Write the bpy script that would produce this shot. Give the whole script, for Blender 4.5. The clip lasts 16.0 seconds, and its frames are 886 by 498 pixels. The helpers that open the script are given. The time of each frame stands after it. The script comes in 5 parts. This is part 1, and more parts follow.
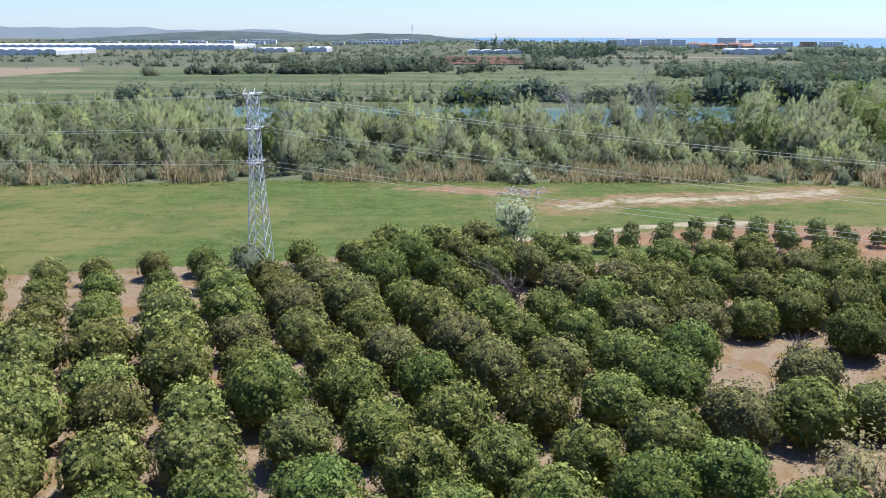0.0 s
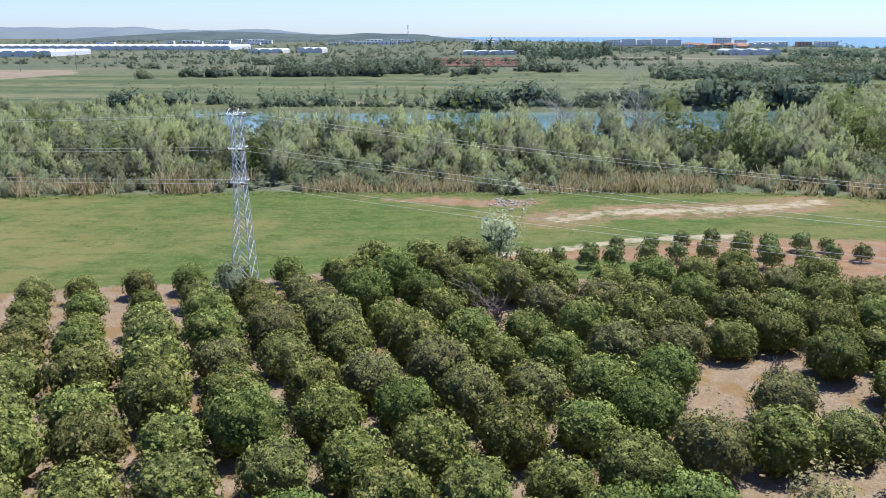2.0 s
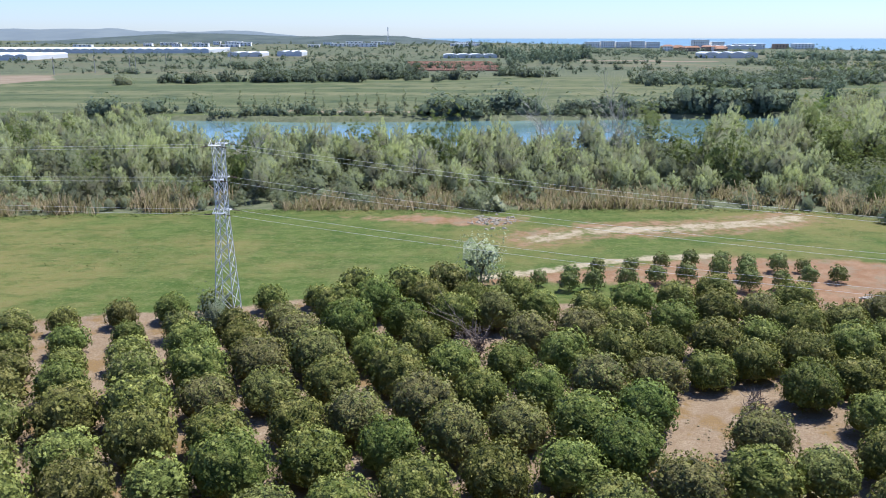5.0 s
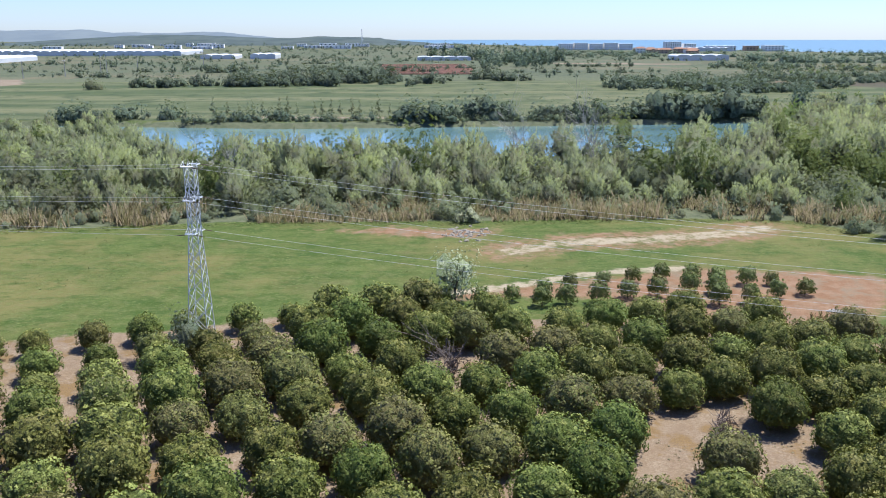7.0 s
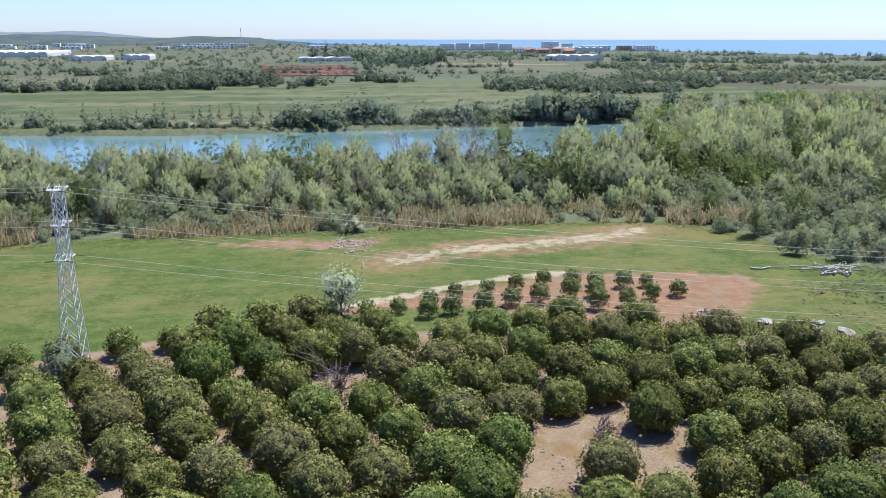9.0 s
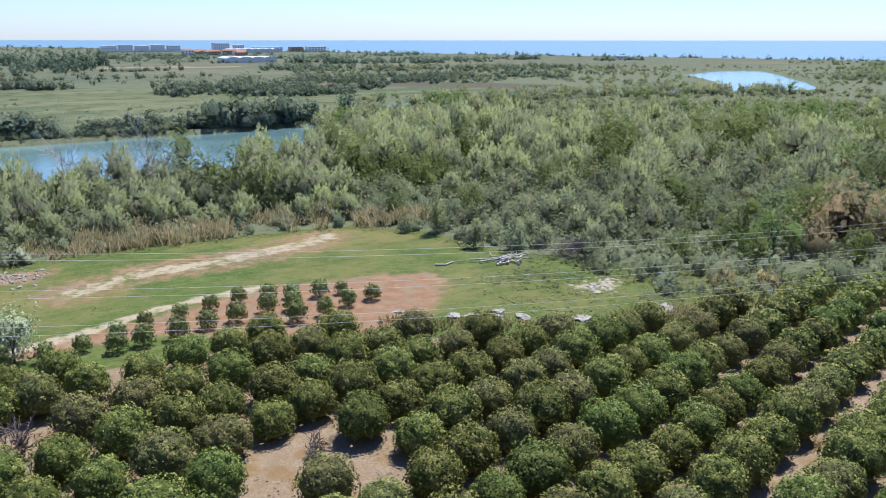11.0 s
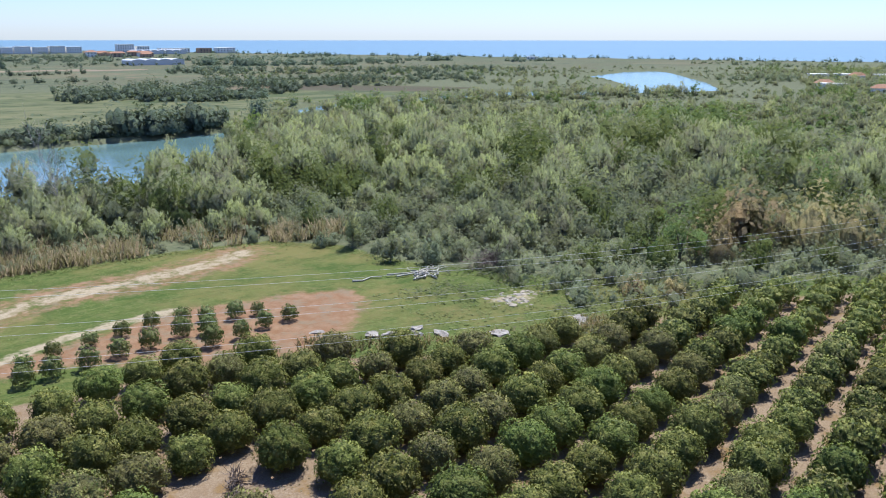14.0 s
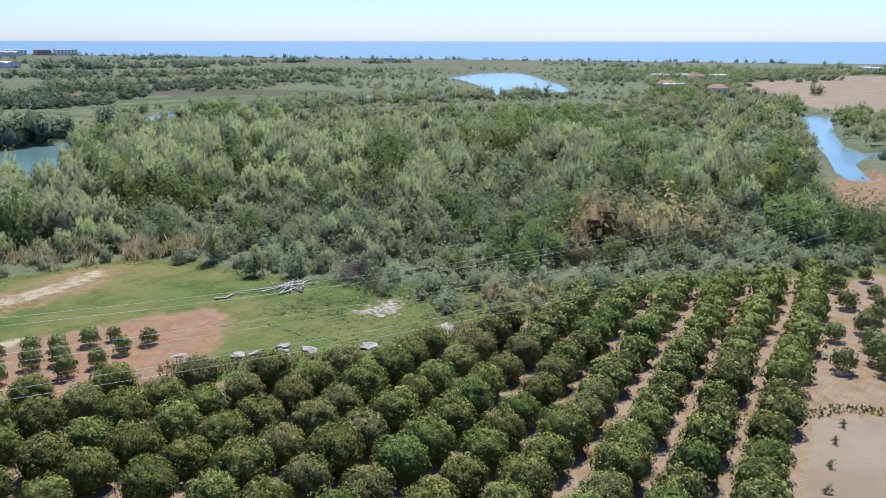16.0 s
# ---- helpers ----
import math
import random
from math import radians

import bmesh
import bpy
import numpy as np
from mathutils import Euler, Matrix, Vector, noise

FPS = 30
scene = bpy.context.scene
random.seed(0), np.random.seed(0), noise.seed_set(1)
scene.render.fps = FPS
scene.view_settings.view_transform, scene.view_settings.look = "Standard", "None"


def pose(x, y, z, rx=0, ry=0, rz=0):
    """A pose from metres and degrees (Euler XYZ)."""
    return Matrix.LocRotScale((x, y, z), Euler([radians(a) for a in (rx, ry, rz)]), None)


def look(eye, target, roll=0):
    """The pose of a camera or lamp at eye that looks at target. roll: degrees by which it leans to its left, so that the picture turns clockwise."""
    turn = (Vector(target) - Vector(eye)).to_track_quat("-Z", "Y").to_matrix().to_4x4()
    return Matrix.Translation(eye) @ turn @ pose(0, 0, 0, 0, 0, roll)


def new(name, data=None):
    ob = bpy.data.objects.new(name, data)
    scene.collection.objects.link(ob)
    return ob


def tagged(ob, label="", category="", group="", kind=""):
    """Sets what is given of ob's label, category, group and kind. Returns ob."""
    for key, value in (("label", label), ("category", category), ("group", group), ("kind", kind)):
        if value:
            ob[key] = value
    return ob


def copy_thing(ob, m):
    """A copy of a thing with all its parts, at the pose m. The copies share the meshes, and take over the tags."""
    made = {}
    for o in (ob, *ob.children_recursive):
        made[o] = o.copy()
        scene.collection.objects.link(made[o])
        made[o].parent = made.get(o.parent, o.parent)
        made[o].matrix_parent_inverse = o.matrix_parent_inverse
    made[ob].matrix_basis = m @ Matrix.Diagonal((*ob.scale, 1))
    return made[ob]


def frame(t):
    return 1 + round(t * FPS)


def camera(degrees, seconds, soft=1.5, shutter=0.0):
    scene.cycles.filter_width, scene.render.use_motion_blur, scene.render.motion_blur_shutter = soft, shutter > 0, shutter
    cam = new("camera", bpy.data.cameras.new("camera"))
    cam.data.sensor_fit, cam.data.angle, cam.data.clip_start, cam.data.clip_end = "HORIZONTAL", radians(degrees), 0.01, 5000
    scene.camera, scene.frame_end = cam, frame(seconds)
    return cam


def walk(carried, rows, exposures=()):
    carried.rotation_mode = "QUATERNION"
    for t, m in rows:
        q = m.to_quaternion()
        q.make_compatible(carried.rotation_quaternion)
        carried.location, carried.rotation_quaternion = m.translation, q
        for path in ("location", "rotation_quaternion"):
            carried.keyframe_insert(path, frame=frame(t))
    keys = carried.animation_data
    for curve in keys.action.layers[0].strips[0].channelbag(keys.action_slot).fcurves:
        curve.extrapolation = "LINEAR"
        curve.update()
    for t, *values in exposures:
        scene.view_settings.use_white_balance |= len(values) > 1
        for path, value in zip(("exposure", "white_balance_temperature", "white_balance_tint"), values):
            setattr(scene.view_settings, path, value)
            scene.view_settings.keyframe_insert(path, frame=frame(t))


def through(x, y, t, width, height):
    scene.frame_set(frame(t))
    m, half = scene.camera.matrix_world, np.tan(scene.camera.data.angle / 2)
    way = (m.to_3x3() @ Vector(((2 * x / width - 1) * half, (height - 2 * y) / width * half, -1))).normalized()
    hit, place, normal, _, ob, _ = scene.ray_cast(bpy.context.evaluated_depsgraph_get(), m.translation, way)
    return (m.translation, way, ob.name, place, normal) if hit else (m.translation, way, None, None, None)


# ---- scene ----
cam = camera(54.35, 16.0, soft=0.95)
# seconds, eye, then yaw, pitch and roll in degrees
ROWS = [
    (0, 0.00, 0.00, 25.93, 0.00, -14.06, -0.07),
    (0.5, 0.49, 0.08, 26.46, -0.02, -14.08, -0.08),
    (1, 0.90, 0.14, 26.98, -0.10, -14.12, -0.04),
    (1.5, 1.22, 0.15, 27.49, -0.22, -14.09, -0.00),
    (2, 1.37, 0.11, 28.00, -0.22, -14.11, -0.01),
    (2.5, 1.37, 0.06, 28.50, -0.29, -14.08, 0.01),
    (3, 1.33, 0.05, 28.99, -0.34, -14.09, 0.05),
    (3.5, 1.30, 0.09, 29.47, -0.42, -14.09, 0.09),
    (4, 1.29, 0.14, 29.97, -0.58, -14.09, 0.05),
    (6.5, 1.25, 0.22, 32.53, -3.04, -14.00, 0.02),
    (7, 1.52, 0.16, 32.99, -3.17, -14.00, -0.00),
    (7.5, 1.83, 0.10, 33.44, -2.62, -14.03, 0.02),
    (8, 2.05, 0.08, 33.88, -2.90, -14.03, 0.07),
    (8.5, 2.07, 0.13, 34.31, -4.33, -14.04, -0.03),
    (9, 2.03, 0.28, 34.71, -10.78, -14.04, -0.06),
    (9.5, 1.98, 0.50, 35.11, -18.69, -14.03, 0.01),
    (10, 1.91, 0.73, 35.50, -25.61, -14.01, 0.04),
    (12.5, 1.73, 0.83, 37.69, -34.03, -14.05, -0.03),
    (13, 1.79, 0.77, 38.12, -35.15, -14.05, 0.01),
    (13.5, 1.81, 0.75, 38.53, -36.31, -14.04, -0.03),
    (14, 1.80, 0.75, 38.92, -37.44, -14.03, -0.02),
    (14.5, 1.79, 0.80, 39.31, -38.46, -14.00, -0.08),
    (15, 1.82, 0.89, 39.71, -39.68, -14.01, -0.03),
    (15.5, 1.86, 1.01, 40.10, -42.27, -14.01, -0.04),
    (16, 1.92, 1.14, 40.48, -46.70, -13.99, -0.08),
]
walk(cam, [(t, pose(x, y, z, 90 + pitch, 0, yaw) @ pose(0, 0, 0, 0, 0, -roll)) for t, x, y, z, yaw, pitch, roll in ROWS], [(0, 0.95), (10, 0.95), (13, 0.9), (16, 0.85)])

# ---- world, sun ----
SUN_AZ, SUN_EL = 58.0, 64.0
world = bpy.data.worlds.new("sky")
scene.world = world
world.use_nodes = True
wn = world.node_tree
sky = wn.nodes.new("ShaderNodeTexSky")
sky.sky_type = "NISHITA"
sky.sun_disc = False
sky.sun_elevation = radians(SUN_EL)
sky.sun_rotation = radians(SUN_AZ)
sky.dust_density = 0.2
sky.ozone_density = 3.0
sky.air_density = 1.0
cool = wn.nodes.new("ShaderNodeMix")
cool.data_type, cool.blend_type = "RGBA", "MULTIPLY"
cool.inputs["Factor"].default_value = 1.0
cool.inputs["B"].default_value = (0.77, 0.95, 1.46, 1)
wn.links.new(sky.outputs[0], cool.inputs["A"])
wn.links.new(cool.outputs["Result"], wn.nodes["Background"].inputs[0])
wn.nodes["Background"].inputs[1].default_value = 0.072
sun = new("sun", bpy.data.lights.new("sun", "SUN"))
sun.data.energy, sun.data.angle, sun.data.color = 4.2, radians(1.2), (0.97, 0.98, 0.95)
SUN_DIR = Vector((math.sin(radians(SUN_AZ)) * math.cos(radians(SUN_EL)), math.cos(radians(SUN_AZ)) * math.cos(radians(SUN_EL)), math.sin(radians(SUN_EL))))
sun.matrix_world = look(SUN_DIR * 300, (0, 0, 0))


# ---- materials ----
class Nodes:
    """Short names for building one node material."""

    def __init__(self, name):
        self.mat = bpy.data.materials.new(name)
        self.mat.use_nodes = True
        self.t = self.mat.node_tree
        self.bsdf = self.t.nodes["Principled BSDF"]
        self.out = self.t.nodes["Material Output"]

    def node(self, kind, **inputs):
        n = self.t.nodes.new(kind)
        for key, v in inputs.items():
            self.put(n.inputs[key.replace("_", " ")], v)
        return n

    def put(self, socket, v):
        if isinstance(v, bpy.types.NodeSocket):
            self.t.links.new(v, socket)
        elif isinstance(v, tuple) and len(v) == 3 and socket.type == "RGBA":
            socket.default_value = (*v, 1)
        else:
            socket.default_value = v

    def noise(self, scale, detail=4.0, rough=0.6, at=None):
        n = self.node("ShaderNodeTexNoise", Scale=scale, Detail=detail, Roughness=rough)
        if at is not None:
            self.put(n.inputs["Vector"], at)
        return n.outputs["Fac"]

    def place(self):
        return self.node("ShaderNodeNewGeometry").outputs["Position"]

    def ramp(self, fac, lo, hi):
        n = self.t.nodes.new("ShaderNodeMapRange")
        n.interpolation_type = "SMOOTHSTEP"
        self.put(n.inputs["Value"], fac)
        n.inputs["From Min"].default_value, n.inputs["From Max"].default_value = lo, hi
        return n.outputs["Result"]

    def mix(self, fac, a, b, blend="MIX"):
        n = self.t.nodes.new("ShaderNodeMix")
        n.data_type, n.blend_type = "RGBA", blend
        self.put(n.inputs["Factor"], fac)
        self.put(n.inputs["A"], a)
        self.put(n.inputs["B"], b)
        return n.outputs["Result"]

    def math(self, op, a, b=0.0):
        n = self.t.nodes.new("ShaderNodeMath")
        n.operation = op
        self.put(n.inputs[0], a)
        self.put(n.inputs[1], b)
        return n.outputs[0]

    def attr(self, name):
        n = self.t.nodes.new("ShaderNodeAttribute")
        n.attribute_name = name
        return n

    def bump(self, height, strength=0.4, distance=0.1):
        n = self.node("ShaderNodeBump", Height=height, Strength=strength, Distance=distance)
        self.put(self.bsdf.inputs["Normal"], n.outputs[0])

    def finish(self, colour, rough=0.9, metal=0.0, spec=0.3):
        self.put(self.bsdf.inputs["Base Color"], colour)
        self.put(self.bsdf.inputs["Roughness"], rough)
        self.put(self.bsdf.inputs["Metallic"], metal)
        self.put(self.bsdf.inputs["Specular IOR Level"], spec)
        return self.mat


def foliage_mat(name, dark, light, tip, rough=0.55, through=0.22, spec=0.25, lace=(5.0, 0.46), vary=None, odd=None, relief=0.0):
    """Leaves: varied leaf by leaf, tree by tree, and in soft patches; each clump is a lace of small leaves with gaps."""
    m = Nodes(name)
    p = m.place()
    island = m.node("ShaderNodeNewGeometry").outputs["Random Per Island"]
    tint = m.attr("tint").outputs["Fac"]
    each = m.node("ShaderNodeObjectInfo").outputs["Random"]
    grain = m.noise(lace[0], 2.0, 0.6, p)
    c = m.mix(island, dark, light)
    c = m.mix(m.math("MULTIPLY", m.ramp(grain, 0.45, 0.7), 0.6), c, light)
    c = m.mix(m.ramp(m.noise(0.9, 2.0, at=p), 0.45, 0.75), c, tip)
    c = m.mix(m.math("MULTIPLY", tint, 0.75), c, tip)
    if vary:
        c = m.mix(m.math("MULTIPLY", m.ramp(m.noise(0.14, 3.0, 0.6, p), 0.48, 0.62), 0.75), c, vary)
    hue = m.t.nodes.new("ShaderNodeHueSaturation")
    m.put(hue.inputs["Color"], c)
    m.put(hue.inputs["Hue"], m.math("ADD", m.math("MULTIPLY", each, 0.045), 0.462))
    m.put(hue.inputs["Value"], m.math("ADD", m.math("MULTIPLY", each, 0.45), 0.78))
    c = hue.outputs[0]
    if odd:
        other = m.math("FRACT", m.math("MULTIPLY", each, 7.31))
        c = m.mix(m.math("MULTIPLY", m.ramp(other, 0.62, 0.95), m.math("MULTIPLY", m.ramp(island, 0.2, 0.9), 0.8)), c, odd[0])
        c = m.mix(m.math("MULTIPLY", m.ramp(other, 0.3, 0.0), 0.5), c, odd[1])
    if relief:
        m.bump(m.math("ADD", m.noise(4.5, 3.0, 0.75, p), m.math("MULTIPLY", grain, 0.5)), 1.0, relief)
    mat = m.finish(c, rough, 0.0, spec)
    tr = m.node("ShaderNodeBsdfTranslucent", Color=m.mix(0.4, c, (0.16, 0.2, 0.03)))
    mx = m.node("ShaderNodeMixShader", Fac=through)
    m.t.links.new(m.bsdf.outputs[0], mx.inputs[1])
    m.t.links.new(tr.outputs[0], mx.inputs[2])
    gap = m.node("ShaderNodeMixShader", Fac=m.ramp(grain, lace[1] - 0.02, lace[1] + 0.02))
    m.t.links.new(m.node("ShaderNodeBsdfTransparent").outputs[0], gap.inputs[1])
    m.t.links.new(mx.outputs[0], gap.inputs[2])
    m.t.links.new(gap.outputs[0], m.out.inputs["Surface"])
    return mat


def plain_mat(name, colour, other, scale=3.0, rough=0.85, metal=0.0, spec=0.3, relief=0.0):
    m = Nodes(name)
    n = m.noise(scale, 5.0, at=m.place())
    big = m.noise(scale * 0.13, 3.0, at=m.place())
    c = m.mix(m.ramp(n, 0.3, 0.7), colour, other)
    c = m.mix(m.math("MULTIPLY", m.ramp(big, 0.4, 0.7), 0.4), c, other)
    if relief:
        m.bump(n, 0.5, relief)
    return m.finish(c, rough, metal, spec)


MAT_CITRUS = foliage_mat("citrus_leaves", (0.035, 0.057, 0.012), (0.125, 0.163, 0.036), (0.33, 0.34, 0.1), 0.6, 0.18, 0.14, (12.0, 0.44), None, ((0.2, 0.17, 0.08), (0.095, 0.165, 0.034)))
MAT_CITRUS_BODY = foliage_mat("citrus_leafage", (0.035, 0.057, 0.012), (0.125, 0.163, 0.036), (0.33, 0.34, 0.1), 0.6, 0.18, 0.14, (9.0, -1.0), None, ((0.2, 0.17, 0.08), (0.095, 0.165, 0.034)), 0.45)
MAT_YOUNG = foliage_mat("young_leaves", (0.06, 0.095, 0.03), (0.15, 0.195, 0.065), (0.22, 0.24, 0.11), 0.6, 0.35, 0.12, (9.0, 0.45))
MAT_WILLOW = foliage_mat("willow_leaves", (0.18, 0.21, 0.14), (0.25, 0.28, 0.19), (0.4, 0.455, 0.21), 0.8, 0.58, 0.04, (8.0, 0.475), (0.2, 0.19, 0.15))
MAT_BROAD = foliage_mat("broad_leaves", (0.06, 0.11, 0.035), (0.11, 0.18, 0.06), (0.16, 0.22, 0.08), 0.65, 0.38, 0.06, (8.0, 0.47))
MAT_SCRUB = foliage_mat("scrub_leaves", (0.14, 0.175, 0.115), (0.185, 0.222, 0.15), (0.255, 0.29, 0.195), 0.8, 0.54, 0.04, (8.5, 0.465), (0.15, 0.145, 0.1))
# needles cooled towards blue: haze over the far trees is put into the colour
MAT_PINE = foliage_mat("hazed_pine_needles", (0.082, 0.118, 0.092), (0.108, 0.15, 0.112), (0.145, 0.185, 0.13), 0.8, 0.28, 0.05, (2.6, 0.44), (0.085, 0.105, 0.085))
MAT_REED = foliage_mat("dry_reed", (0.31, 0.265, 0.165), (0.45, 0.39, 0.26), (0.28, 0.28, 0.15), 0.8, 0.45, 0.05, (3.0, 0.45))
MAT_GRASS = foliage_mat("field_grass", (0.06, 0.09, 0.018), (0.108, 0.138, 0.036), (0.15, 0.15, 0.054), 0.7, 0.2)
MAT_GREY = foliage_mat("silver_leaves", (0.1, 0.14, 0.06), (0.22, 0.255, 0.15), (0.36, 0.385, 0.27), 0.6, 0.25, 0.15, (10.0, 0.44))
MAT_BARK = plain_mat("bark", (0.0792, 0.0612, 0.0432), (0.144, 0.119, 0.09), 6.0, 0.95, relief=0.05)
MAT_TWIG = plain_mat("bare_twigs", (0.3, 0.28, 0.25), (0.44, 0.415, 0.375), 3.0, 0.95)
MAT_DEAD = plain_mat("dead_twigs", (0.13, 0.1, 0.085), (0.2, 0.16, 0.14), 3.0, 0.95)
MAT_TAWNY = foliage_mat("tawny_leaves", (0.22, 0.18, 0.09), (0.33, 0.27, 0.145), (0.27, 0.25, 0.13), 0.8, 0.35, 0.05, (8.0, 0.46), (0.14, 0.14, 0.08))
MAT_STEEL = plain_mat("galvanised_steel", (0.5, 0.51, 0.52), (0.62, 0.63, 0.64), 2.0, 0.5, 0.25, 0.5)
MAT_WIRE = plain_mat("aluminium_cable", (0.49, 0.49, 0.475), (0.562, 0.562, 0.547), 2.0, 0.5, 0.0, 0.5)
MAT_CERAMIC = plain_mat("insulator_glaze", (0.0864, 0.0648, 0.0504), (0.144, 0.108, 0.0864), 2.0, 0.25)


def ground_material():
    """Grass, orchard soil, red earth, pale sand, wood floor and ploughed land, laid out by the sheet's own masks."""
    m = Nodes("land")
    p = m.place()
    a, b = m.attr("cover_a"), m.attr("cover_b")
    sa, sb = (m.node("ShaderNodeSeparateColor", Color=x.outputs["Color"]) for x in (a, b))
    n1, n2, n3 = m.noise(0.06, 5.0, 0.65, p), m.noise(0.45, 6.0, 0.7, p), m.noise(3.5, 4.0, 0.7, p)
    stretch = m.node("ShaderNodeMapping", Vector=p, Scale=(0.13, 0.26, 0.2)).outputs[0]
    streak = m.noise(1.0, 5.0, 0.65, stretch)
    ragged = m.math("ADD", m.math("MULTIPLY", m.math("SUBTRACT", n2, 0.5), 0.9), m.math("MULTIPLY", m.math("SUBTRACT", n1, 0.5), 0.5))

    def edge(socket, soft=0.16, amount=1.0):
        v = m.math("ADD", socket, m.math("MULTIPLY", ragged, amount))
        return m.ramp(v, 0.5 - soft, 0.5 + soft)

    grass = m.mix(m.ramp(streak, 0.35, 0.68), (0.051, 0.0782, 0.0177), (0.0986, 0.122, 0.0354))
    grass = m.mix(m.ramp(n2, 0.42, 0.75), grass, (0.129, 0.133, 0.051))
    grass = m.mix(m.math("MULTIPLY", m.ramp(n3, 0.4, 0.7), 0.75), grass, (0.0476, 0.0816, 0.017))
    grass = m.mix(m.math("MULTIPLY", m.ramp(n1, 0.55, 0.72), 0.45), grass, (0.136, 0.112, 0.051))
    old = m.noise(0.022, 5.0, 0.7, p)
    grass = m.mix(m.math("MULTIPLY", m.ramp(old, 0.45, 0.62), 0.75), grass, m.mix(n2, (0.15, 0.14, 0.045), (0.17, 0.13, 0.06)))
    grass = m.mix(m.math("MULTIPLY", m.ramp(m.noise(1.6, 5.0, 0.75, stretch), 0.5, 0.64), 0.55), grass, (0.035, 0.07, 0.015))
    grass = m.mix(m.math("MULTIPLY", m.ramp(m.noise(1.3, 5.0, 0.75, p), 0.52, 0.66), 0.6), grass, (0.135, 0.16, 0.055))
    soil = m.mix(m.ramp(n2, 0.35, 0.7), (0.23, 0.165, 0.11), (0.3, 0.235, 0.17))
    soil = m.mix(m.ramp(n3, 0.42, 0.66), soil, (0.2, 0.135, 0.088))
    soil = m.mix(m.ramp(m.noise(0.22, 5.0, 0.7, p), 0.5, 0.62), soil, (0.2, 0.125, 0.055))
    soil = m.mix(m.math("MULTIPLY", m.ramp(m.noise(9.0, 3.0, 0.7, p), 0.42, 0.62), 0.7), soil, (0.145, 0.105, 0.068))
    red = m.mix(m.ramp(n2, 0.35, 0.7), (0.2, 0.108, 0.06), (0.26, 0.165, 0.105))
    red = m.mix(m.ramp(n3, 0.5, 0.8), red, (0.184, 0.122, 0.068))
    red = m.mix(m.ramp(m.noise(0.3, 5.0, 0.75, p), 0.48, 0.62), red, (0.2, 0.15, 0.1))
    red = m.mix(m.math("MULTIPLY", m.ramp(m.noise(7.0, 3.0, 0.7, p), 0.45, 0.7), 0.45), red, (0.12, 0.075, 0.045))
    pale = m.mix(m.ramp(n3, 0.35, 0.7), (0.265, 0.215, 0.145), (0.37, 0.315, 0.225))
    floor = m.mix(m.ramp(n2, 0.3, 0.7), (0.075, 0.09, 0.05), (0.135, 0.14, 0.085))
    meadow = m.mix(m.ramp(m.noise(1.0, 4.0, 0.6, m.node("ShaderNodeMapping", Vector=p, Scale=(0.00408, 0.034, 0.068)).outputs[0]), 0.35, 0.65), (0.07, 0.09, 0.042), (0.14, 0.14, 0.075))
    meadow = m.mix(m.ramp(n1, 0.45, 0.7), meadow, (0.046, 0.066, 0.032))
    plot = m.node("ShaderNodeTexVoronoi", Vector=m.node("ShaderNodeMapping", Vector=p, Rotation=(0, 0, 0.2), Scale=(0.0065, 0.017, 0.0)).outputs[0], Scale=1.0)
    tone = m.node("ShaderNodeSeparateColor", Color=plot.outputs["Color"])
    # far plots lean to blue-grey: distance haze put into their colour
    far_land = m.mix(m.ramp(tone.outputs[0], 0.2, 0.8), (0.034, 0.053, 0.038), (0.07, 0.086, 0.056))
    far_land = m.mix(m.ramp(tone.outputs[1], 0.7, 0.75), far_land, (0.17, 0.125, 0.085))
    far_land = m.mix(m.ramp(tone.outputs[2], 0.75, 0.8), far_land, (0.085, 0.07, 0.05))
    far_land = m.mix(m.math("MULTIPLY", m.ramp(n1, 0.4, 0.65), 0.6), far_land, (0.06, 0.075, 0.04))
    depth = m.node("ShaderNodeSeparateXYZ", Vector=p).outputs[1]
    meadow = m.mix(m.math("MAXIMUM", m.ramp(depth, 620.0, 660.0), m.ramp(m.math("ADD", depth, m.node("ShaderNodeSeparateXYZ", Vector=p).outputs[0]), 830.0, 870.0)), meadow, far_land)
    tan = m.mix(m.ramp(n1, 0.35, 0.7), (0.19, 0.145, 0.103), (0.235, 0.19, 0.138))
    c = m.mix(edge(sb.outputs[1], 0.2, 0.6), grass, meadow)
    c = m.mix(edge(sb.outputs[0]), c, floor)
    c = m.mix(edge(sa.outputs[0]), c, soil)
    c = m.mix(edge(sa.outputs[1]), c, red)
    c = m.mix(edge(sa.outputs[2], 0.12), c, pale)
    c = m.mix(edge(sb.outputs[2], 0.1, 0.25), c, tan)
    m.bump(m.math("ADD", n2, m.math("MULTIPLY", n3, 0.4)), 0.6, 0.25)
    return m.finish(c, 0.95, 0.0, 0.1)


def water_material(name, deep, ripple, rough=0.08):
    m = Nodes(name)
    p = m.place()
    c = m.mix(m.ramp(m.noise(0.03, 3.0, at=p), 0.35, 0.65), deep, tuple(v * 1.25 for v in deep))
    m.bump(m.noise(ripple, 3.0, at=p), 0.25, 0.15)
    return m.finish(c, rough, 0.0, 0.5)


MAT_LAND = ground_material()
MAT_RIVER = water_material("river_water", (0.1, 0.175, 0.18), 1.2, 0.14)
MAT_SEA = water_material("sea_water", (0.085, 0.16, 0.19), 0.15, 0.3)

# ---- plan of the land ----
rng = np.random.default_rng(7)
ROW_TURN = radians(17.3)
CA, SA = math.cos(ROW_TURN), math.sin(ROW_TURN)


def to_ab(x, y):
    return CA * x + SA * y, -SA * x + CA * y


